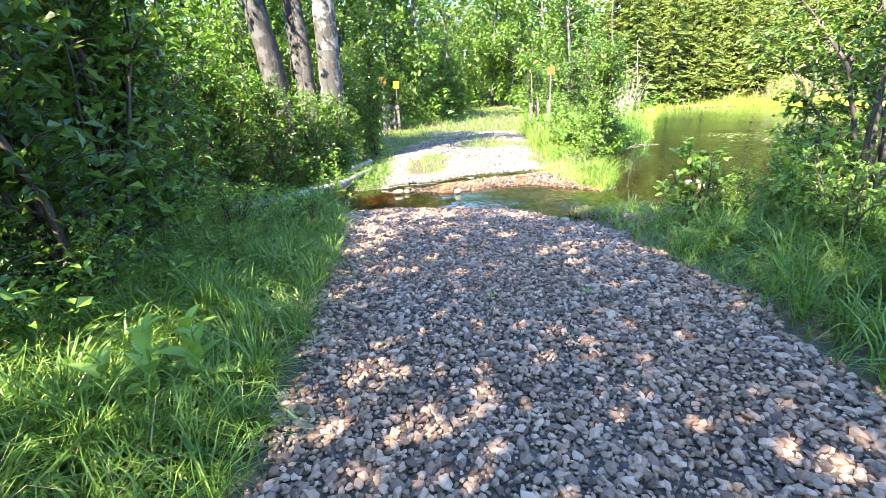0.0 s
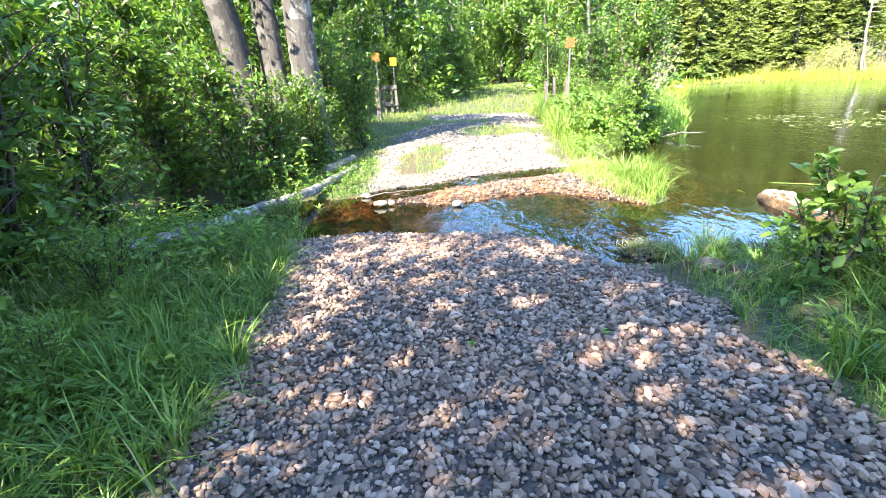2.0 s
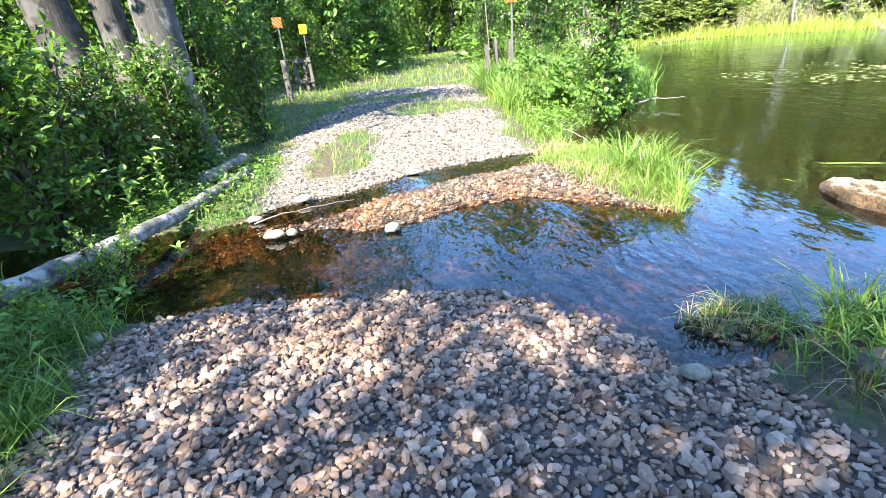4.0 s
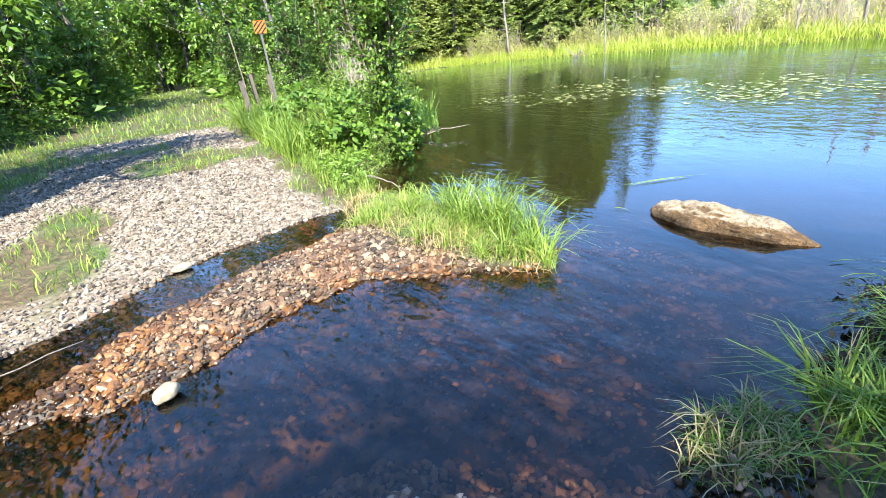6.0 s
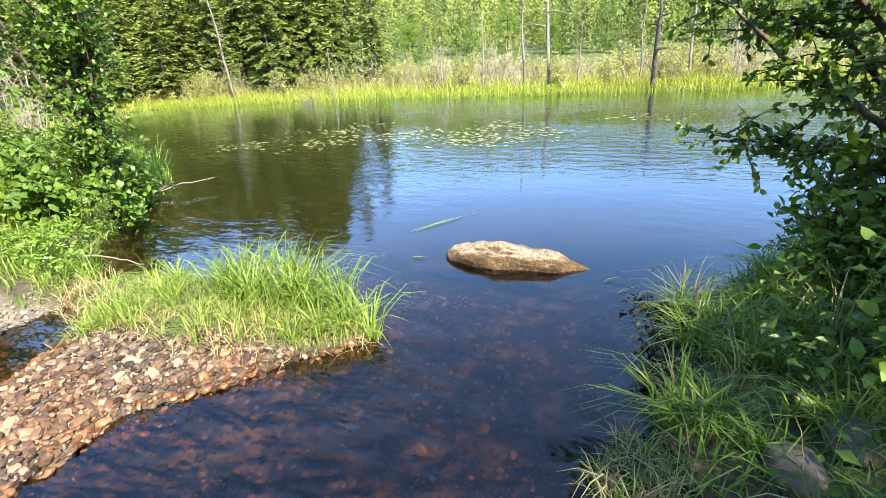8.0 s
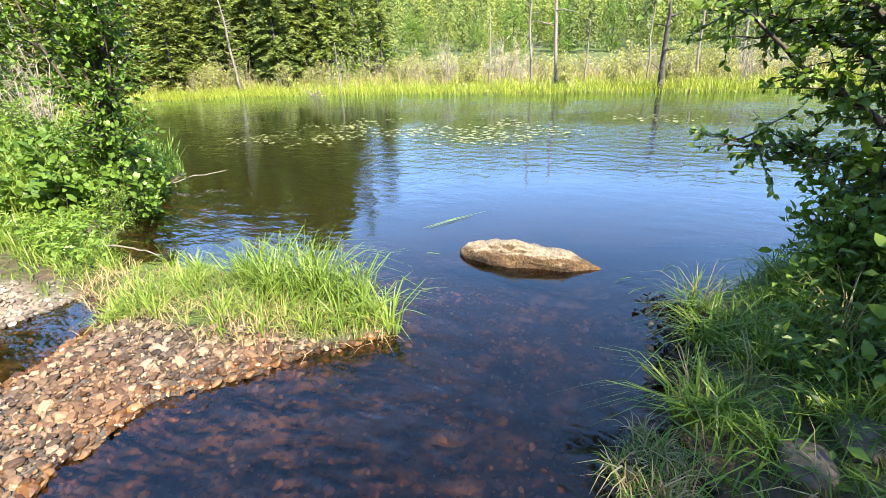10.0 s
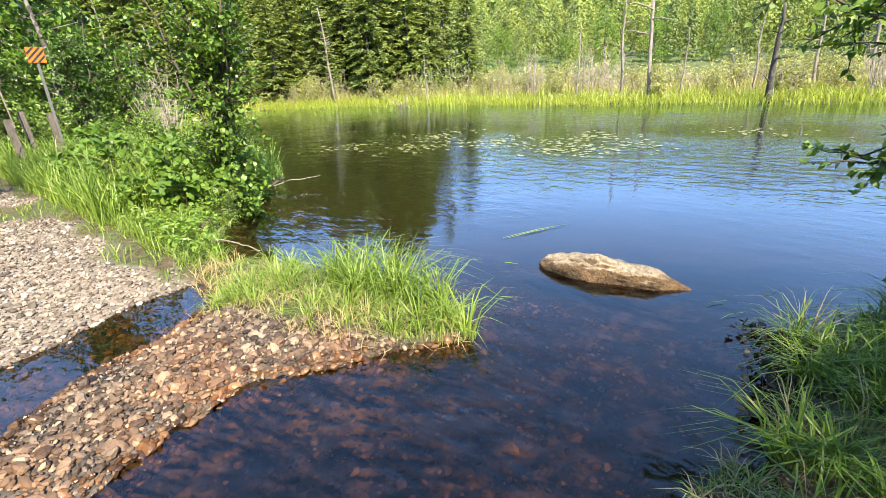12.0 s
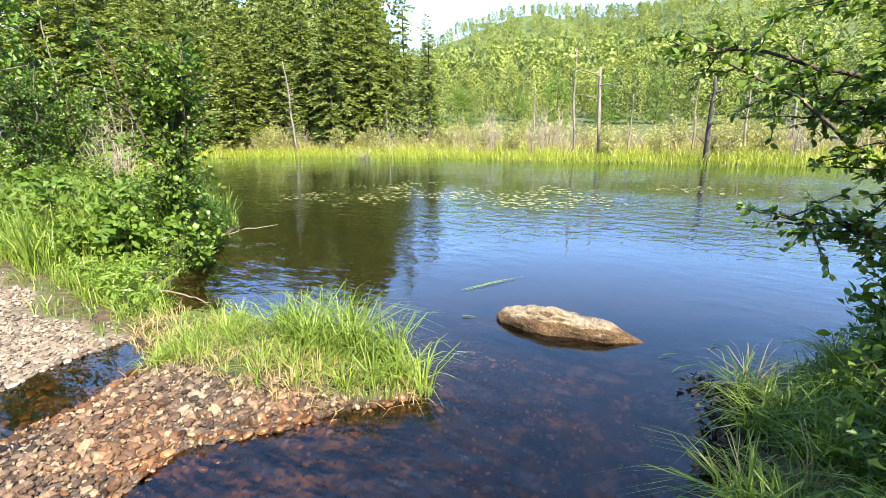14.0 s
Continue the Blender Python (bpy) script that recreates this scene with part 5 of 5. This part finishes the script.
for a, b, r, lab in (((-2.2, 8.35, 0.03), (-1.25, 8.95, 0.05), 0.008, "thin straw-coloured stick at the stream's edge"), ((1.5, 10.75, 0.14), (1.85, 10.35, 0.02), 0.01, "bare pale root curling into the water"),
                     ((3.35, 12.85, 0.06), (4.1, 12.4, 0.13), 0.011, "bare driftwood branch at the bank")):
    ob = new("stick", raw_mesh("stick", *tube(curve_points(a, b, 8, 0.02, 0.03), np.linspace(r, r * 0.4, 8), 6), M_DEAD, True))
    tagged(ob, lab, "stick")
for a, b in (((3.39, 8.47), (4.14, 8.11)), ((3.42, 8.42), (3.95, 8.18)), ((2.84, 8.1), (2.88, 7.98)), ((3.28, 6.22), (3.48, 6.14)), ((2.95, 6.5), (3.1, 6.4)), ((2.8, 6.38), (2.97, 6.28))):
    p = np.array(((*a, 0.012), ((a[0] + b[0]) / 2, (a[1] + b[1]) / 2 + 0.02, 0.016), (*b, 0.012)))
    ob = new("floating_blade", raw_mesh("floating_blade", *tube(p, np.array((0.0015, 0.0032, 0.001)), 4), M_LUSH))
    tagged(ob, "loose green reed blade floating on the pond", "reed blade", "floating reed blades")


for k in range(12):
    x = rng.uniform(1.7, 2.6)
    y = 11.0 + (x - 1.6) * 1.35
    p = curve_points((x - 0.12, y + 0.14, 0.16), (x + 0.03 + rng.normal(0, 0.04), y - 0.02 + rng.normal(0, 0.05), -0.08), 6, 0.012, 0.04)
    ob = new("bank_root", raw_mesh("bank_root", *tube(p, np.linspace(0.014, 0.006, 6), 5), M_TWIG, True))
    tagged(ob, "dark bare root hanging from the cut bank", "root", "roots on the cut bank")


# ---- signs and posts ----
def box_bm(size, centre=(0, 0, 0), bevel=0.0):
    bm = bmesh.new()
    bmesh.ops.create_cube(bm, size=1.0)
    for v in bm.verts:
        v.co = Vector((v.co.x * size[0] + centre[0], v.co.y * size[1] + centre[1], v.co.z * size[2] + centre[2]))
    if bevel:
        bmesh.ops.bevel(bm, geom=list(bm.edges), offset=bevel, segments=2, affect="EDGES")
    return bm


def stripe_bm(w, h, offset, thick):
    """A slanting band clipped to the sign's face."""
    bm = bmesh.new()
    poly = [(-w, -w - thick / 2 + offset), (w, w - thick / 2 + offset), (w, w + thick / 2 + offset), (-w, -w + thick / 2 + offset)]
    vs = [bm.verts.new((x, -0.0045, z)) for x, z in poly]
    bm.faces.new(vs)
    for co, no in (((w / 2, 0, 0), (1, 0, 0)), ((-w / 2, 0, 0), (-1, 0, 0)), ((0, 0, h / 2), (0, 0, 1)), ((0, 0, -h / 2), (0, 0, -1))):
        bmesh.ops.bisect_plane(bm, geom=bm.verts[:] + bm.edges[:] + bm.faces[:], plane_co=co, plane_no=no, clear_outer=True)
    return bm


def hazard_sign(x, y, top, size, slant, lean, label):
    z0 = ground_at(x, y)
    ob = holder("hazard_sign", pose(x, y, z0 - 0.1, 0, lean, 0), label, "sign")
    zc = top - z0 + 0.1 - size / 2
    part("post", box_bm((0.045, 0.03, zc + 0.1), (0, 0.025, (zc + 0.1) / 2), 0.004), M_STEEL, ob, "galvanised steel post")
    panel = part("panel", box_bm((size, 0.006, size), (0, 0, 0), 0.002), M_ORANGE, ob, "orange panel")
    panel.location = (0, 0, zc)
    for k in (-1.5, -0.5, 0.5, 1.5):
        s = part("stripe", stripe_bm(size * 0.96, size * 0.96, k * size * 0.36, size * 0.17), M_BLACK, panel, "black slanting stripe")
        if slant < 0:
            s.scale = (-1, 1, 1)
    return ob


hazard_sign(-4.1, 17.05, 2.4, 0.24, -1, 1, "orange and black striped hazard marker on a steel post")
hazard_sign(1.77, 16.88, 2.38, 0.25, 1, 1, "orange and black striped hazard marker above the tall grass")
z0 = ground_at(-4.25, 20.0)
ysign = holder("yellow_sign", pose(-4.25, 20.0, z0 - 0.1, 0, 2, 0), "small yellow warning sign on a thin post", "sign")
part("post", box_bm((0.03, 0.03, 2.35 - z0), (0, 0.03, (2.35 - z0) / 2), 0.003), M_STEEL, ysign)
part("panel", box_bm((0.24, 0.006, 0.27), (0, 0, 2.3 - z0), 0.002), M_YELLOW, ysign, "yellow panel")
for k in range(3):
    part("lettering", box_bm((0.13 - 0.02 * k, 0.002, 0.016), (0, -0.0055, 2.36 - z0 - 0.045 * k)), M_BLACK, ysign, "unreadable dark lettering")


def wooden_post(x, y, top, wide, lean, label):
    z = ground_at(x, y)
    bm = box_bm((wide, wide, top - z + 0.2), (0, 0, (top - z) / 2), 0.01)
    ob = part("wooden_post", bm, M_BOARD)
    ob.matrix_basis = pose(x, y, z - 0.1, 0, lean, 0)
    return tagged(ob, label, "post")


wooden_post(-4.1, 16.9, 1.42, 0.13, 1, "square weathered grey wooden post beside the track")
wooden_post(1.17, 16.9, 1.25, 0.11, -2, "leaning weathered wooden post in the tall grass")
wooden_post(1.43, 17.2, 1.35, 0.09, -2, "short grey wooden post in the tall grass")
wooden_post(1.74, 17.0, 1.3, 0.11, 1, "dark weathered wooden post beneath the marker")
pole = part("thin_pole", box_bm((0.022, 0.022, 1.1), (0, 0, 0.55), 0.005), M_DEAD)
pole.matrix_basis = pose(1.19, 16.85, 1.1, 0, -2, 0)
tagged(pole, "thin pale pole fixed on a wooden post", "pole")
zb = ground_at(-4.4, 19.9)
barrier = holder("wooden_barrier", pose(-4.4, 19.85, zb), "low weathered board barrier beside the track", "barrier")
for x in (-0.24, 0.05, 0.24):
    part("post", box_bm((0.1, 0.06, 1.35 - zb + 0.2), (x, 0.04, (1.35 - zb) / 2 - 0.1), 0.008), M_BOARD, barrier)
part("rail", box_bm((0.62, 0.04, 0.14), (0, -0.012, 1.32 - zb), 0.006), M_BOARD, barrier)
part("rail", box_bm((0.62, 0.04, 0.14), (0, -0.012, 0.72 - zb), 0.006), M_BOARD, barrier)


# ---- plants by the track ----
def big_leaf(length, wide):
    """One broad pointed leaf along +x, curved, with a folded midrib."""
    f = np.linspace(0, 1, 7)
    w = wide * np.sin(np.pi * f ** 0.8) ** 0.9 * 0.5
    z = 0.35 * length * f - 0.42 * length * f ** 2.2
    mid = np.stack((f * length * 0.95, 0 * f, z - 0.06 * w), 1)
    le = np.stack((f * length * 0.95, w, z + 0.25 * w), 1)
    ri = np.stack((f * length * 0.95, -w, z + 0.25 * w), 1)
    v = np.concatenate((mid, le, ri))
    t = []
    for i in range(6):
        t += [(i, i + 1, 8 + i), (i, 8 + i, 7 + i), (i, 15 + i, i + 1), (i, 14 + i, 15 + i)]
    return v, np.array(t)


M_BROAD = leaf_material("broad_leaf", (0.16, 0.28, 0.05), (0.24, 0.38, 0.07), (0.34, 0.48, 0.12), 0.45, 0.4, True)
leaf_meshes = [raw_mesh("leaf", *big_leaf(0.2, 0.075), M_BROAD, True), raw_mesh("leaf", *big_leaf(0.15, 0.06), M_BROAD, True)]


def leafy_plant(x, y, tall, count, size, label):
    ob = holder("leafy_plant", at(x, y), label, "plant", "broad-leaved plants")
    part("stem", raw_mesh("stem", *tube(curve_points((0, 0, -0.03), (0.01, 0.0, tall), 6, 0.006), np.linspace(0.006, 0.003, 6), 5), M_LEAF_LIGHT, True), None, ob)
    for k in range(count):
        f = (k + 1) / count
        lf = part("leaf", leaf_meshes[k % 2], None, ob)
        lf.matrix_basis = pose(0, 0, tall * (0.25 + 0.75 * f), 0, -25 + 20 * rng.normal() - 25 * f, k * 137.5) @ Matrix.Scale(size * (1.1 - 0.4 * f), 4)
    return ob


for x, y, tall, cnt, s in ((-1.68, 1.72, 0.46, 12, 1.25), (-1.8, 1.55, 0.4, 11, 1.1), (-2.0, 1.5, 0.36, 9, 1.1), (-1.95, 1.75, 0.4, 9, 1.05), (-2.75, 7.1, 0.22, 9, 0.8), (-2.8, 8.0, 0.15, 9, 0.7), (-3.35, 9.0, 0.6, 14, 0.75),
                            (-3.5, 8.6, 0.5, 12, 0.7), (-2.6, 2.9, 0.3, 10, 0.7), (-2.4, 1.0, 0.2, 8, 0.8), (2.9, 5.0, 0.55, 9, 0.7)):
    leafy_plant(x, y, tall, cnt, s, "light green plant with broad pointed leaves")


for x, y in ((-0.16, 2.98), (0.55, 3.0), (0.45, 4.35), (-0.35, 4.2)):
    leafy_plant(x, y, 0.05, 6, 0.28, "small green weed sprouting through the gravel")


def fern(x, y, turn, size):
    ob = holder("fern", at(x, y, turn), "green fern with feathery fronds in the verge", "fern", "ferns in the verge")
    for k in range(6):
        p, d, s = [], [], []
        length = 0.45 * size
        spine = []
        for f in np.linspace(0.0, 1, 18):
            c = np.array((f * length * 0.8, 0, 0.55 * length * f - 0.4 * length * f * f))
            spine.append(c)
            if f > 0.12:
                for side in (-1, 1):
                    p.append(c)
                    d.append((0.35, side, 0.05))
                    s.append(0.3 * length * (1.05 - f) + 0.01)
        fr = part("frond", raw_mesh("frond", *gather((leaves(np.array(p), np.array(d), np.array(s), np.array(s) * 0.28, 0.1), tube(spine, 0.003, 3))), M_LEAF_LIGHT), None, ob)
        fr.matrix_basis = pose(0, 0, 0, 0, rng.uniform(-35, 0), k * 60 + rng.uniform(-15, 15))
    return ob


for x, y, s in ((-2.15, 1.85, 1.0), (-2.5, 2.1, 0.9), (-1.75, 1.25, 0.7), (-2.6, 1.6, 1.0)):
    fern(x, y, rng.uniform(0, 360), s)

# ---- gravel ----
def stone_shapes(count, sub, rough):
    bm = bmesh.new()
    bmesh.ops.create_icosphere(bm, subdivisions=sub, radius=1.0)
    base = np.array([v.co[:] for v in bm.verts])
    tris = np.array([[v.index for v in f.verts] for f in bm.faces])
    bm.free()
    shapes = []
    for _ in range(count):
        v = base * rng.uniform(1 - 1.4 * rough, 1 + 0.75 * rough, (len(base), 1)) + rng.normal(0, 0.4 * rough, base.shape)
        shapes.append(v * np.array((rng.uniform(0.95, 1.3), rng.uniform(0.65, 0.95), rng.uniform(0.45, 0.75))))
    return np.array(shapes), tris


SHAPES, STONE_TRIS = stone_shapes(24, 1, 0.2)
PEBBLES, PEBBLE_TRIS = stone_shapes(24, 2, 0.15)


def stone_heap(name, p, size, mat, label, tilt=0.5, rounded=False):
    n = len(p)
    shapes, tris = (PEBBLES, PEBBLE_TRIS) if rounded else (SHAPES, STONE_TRIS)
    v = shapes[rng.integers(0, len(shapes), n)] * size[:, None, None]
    a, b = rng.uniform(0, 2 * np.pi, n), rng.normal(0, tilt, n)
    ca, sa, cb, sb = (q[:, None] for q in (np.cos(a), np.sin(a), np.cos(b), np.sin(b)))
    x, y, z = v[..., 0], v[..., 1], v[..., 2]
    x, z = x * cb + z * sb, -x * sb + z * cb
    x, y = x * ca - y * sa, x * sa + y * ca
    v = np.stack((x, y, z), -1) + p[:, None]
    t = tris[None] + (np.arange(n) * len(shapes[0]))[:, None, None]
    ob = new(name, raw_mesh(name, v.reshape(-1, 3), t.reshape(-1, 3), mat))
    return tagged(ob, label, "gravel", kind="stuff")


def jittered(x0, x1, y0, y1, step, test):
    xs, ys = np.arange(x0, x1, step), np.arange(y0, y1, step * 0.87)
    gx, gy = np.meshgrid(xs, ys)
    gx = gx + (np.arange(len(ys)) % 2)[:, None] * step / 2 + rng.normal(0, step * 0.22, gx.shape)
    gy = gy + rng.normal(0, step * 0.22, gx.shape)
    x, y = gx.ravel(), gy.ravel()
    k = test(x, y)
    x, y = x[k], y[k]
    return np.stack((x, y, height(x, y)), 1)


def on_track(x, y):
    g, b, s = cover(x, y)
    return (g + rng.normal(0, 0.15, x.shape) > 0.5) & (y < 7.0) & (signed(SOUTH, x, y) > -0.22)


def on_bar(x, y):
    g, b, s = cover(x, y)
    return (signed(BAR, x, y) > -0.1) & (g > 0.5) & (y > 7.4) & (signed(NORTH, x, y) < 0)


def on_far(x, y):
    g, b, s = cover(x, y)
    return (signed(NORTH, x, y) > -0.05) & (g + rng.normal(0, 0.15, x.shape) > 0.55) & (y > 8.3)


track = jittered(-2.7, 2.0, 0.95, 7.0, 0.031, on_track)
single = (track[:, 0] > -0.35) & (track[:, 0] < 0.4) & (track[:, 1] > 5.6) & (track[:, 1] < 6.05)
rest = track[~single]
rest[:, 2] += rng.uniform(0.0, 0.02, len(rest))
gravel_track = stone_heap("gravel_track", rest, np.clip(rng.gamma(6, 0.0195 / 6, len(rest)), 0.008, 0.036), M_STONE, "crushed grey and brown stone gravel on the track")
bar = jittered(-2.8, 1.8, 7.4, 10.0, 0.027, on_bar)
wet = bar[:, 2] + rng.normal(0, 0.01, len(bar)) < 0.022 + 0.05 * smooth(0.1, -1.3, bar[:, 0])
bar[:, 2] += rng.uniform(0, 0.016, len(bar))
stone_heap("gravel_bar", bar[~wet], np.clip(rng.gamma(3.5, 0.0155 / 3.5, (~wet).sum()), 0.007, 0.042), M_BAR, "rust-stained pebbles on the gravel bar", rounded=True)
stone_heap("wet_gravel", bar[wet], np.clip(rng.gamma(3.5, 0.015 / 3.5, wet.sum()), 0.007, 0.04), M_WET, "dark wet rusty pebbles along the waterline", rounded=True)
farg = jittered(-2.9, 1.2, 8.7, 16.5, 0.041, on_far)
farg[:, 2] += rng.uniform(0.002, 0.014, len(farg))
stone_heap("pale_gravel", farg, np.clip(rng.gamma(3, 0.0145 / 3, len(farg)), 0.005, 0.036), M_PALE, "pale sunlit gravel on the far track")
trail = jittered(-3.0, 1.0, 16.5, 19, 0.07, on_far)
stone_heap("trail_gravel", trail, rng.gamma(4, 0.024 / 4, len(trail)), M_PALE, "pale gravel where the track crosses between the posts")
bed = jittered(-3.4, 2.8, 5.7, 9.4, 0.055, lambda x, y: (np.maximum.reduce([signed(q, x, y) for q in (SOUTH, BAR, NORTH, ISLET)]) < 0.03) & (rng.random(x.shape) < 0.75))
stone_heap("stream_bed_stones", bed, np.clip(rng.gamma(3, 0.015 / 3, len(bed)), 0.006, 0.04), M_BED, "rust-brown pebbles on the stream bed under water")
tan = jittered(-3.2, 2.6, 5.8, 9.6, 0.05, lambda x, y: (np.maximum.reduce([signed(q, x, y) for q in (SOUTH, BAR, NORTH, ISLET)]) < 0.0) & (wave(x, y, 1.9, 4.0) + 0.5 * wave(x, y, 5.0, 1.0) + rng.normal(0, 0.25, x.shape) > 0.42))
stone_heap("tan_bed_stones", tan, np.clip(rng.gamma(3, 0.015 / 3, len(tan)), 0.006, 0.04), M_TAN, "patches of tan and rusty pebbles on the stream bed")
amber = jittered(-2.9, 1.5, 7.5, 10.4, 0.042, lambda x, y: (np.maximum(signed(BAR, x, y), signed(NORTH, x, y)) < 0.05) & (np.maximum(signed(BAR, x, y), signed(NORTH, x, y)) > -0.3) & (signed(NORTH, x, y) > -0.75) & (rng.random(x.shape) < 0.7))
amber[:, 2] += 0.006
stone_heap("amber_channel_stones", amber, np.clip(rng.gamma(3, 0.016 / 3, len(amber)), 0.006, 0.035), M_TAN, "amber-stained pebbles in the shallow side channel")
mud = jittered(0.8, 1.6, 5.7, 6.3, 0.05, lambda x, y: signed(ISLET, x, y) > -0.08)
stone_heap("islet_stones", mud, rng.gamma(5, 0.022 / 5, len(mud)), M_BED, "dark wet stones on the muddy islet")
verge(900, (0.85, 1.5, 5.8, 6.25), lambda x, y: signed(ISLET, x, y) > 0.0, 0.06, 0.2, 0.006, 1.2, M_GRASS, "islet_grass", "limp grass on the small muddy islet", -2.0, 1.0)
verge(500, (0.85, 1.5, 5.8, 6.25), lambda x, y: signed(ISLET, x, y) > 0.0, 0.06, 0.2, 0.006, 1.3, M_STRAW, "dry_grass", "dead grass on the small muddy islet", -2.0, 1.5)
verge(1500, (-3.9, -1.9, 8.3, 11.0), lambda x, y: (signed(NORTH, x, y) > 0.02) & (x < np.interp(y, FARL_Y, FARL_X) + 0.12), 0.06, 0.2, 0.008, 1.2, M_GRASS, "bank_grass", "green grass between the fallen log and the gravel", -1.5, 2.0)
undergrowth("undergrowth", 3000, (-4.2, -2.2, 8.3, 11.0), lambda x, y: (signed(NORTH, x, y) > 0.05) & (x < np.interp(y, FARL_Y, FARL_X) - 0.05), 0.3, 0.06, M_LEAF, "low leafy weeds round the fallen log", -1.0, 5.0)
piece_meshes = [raw_mesh("stone", s, STONE_TRIS, M_STONE_ONE) for s in SHAPES[:10]]
for x, y, z in track[single]:
    ob = part("stone", piece_meshes[rng.integers(0, 10)], None, gravel_track)
    s = 0.02 * rng.uniform(0.6, 1.45)
    ob.matrix_basis = pose(x, y, z + rng.uniform(0, 0.014), rng.normal(0, 18), rng.normal(0, 18), rng.uniform(0, 360)) @ Matrix.Scale(s, 4)
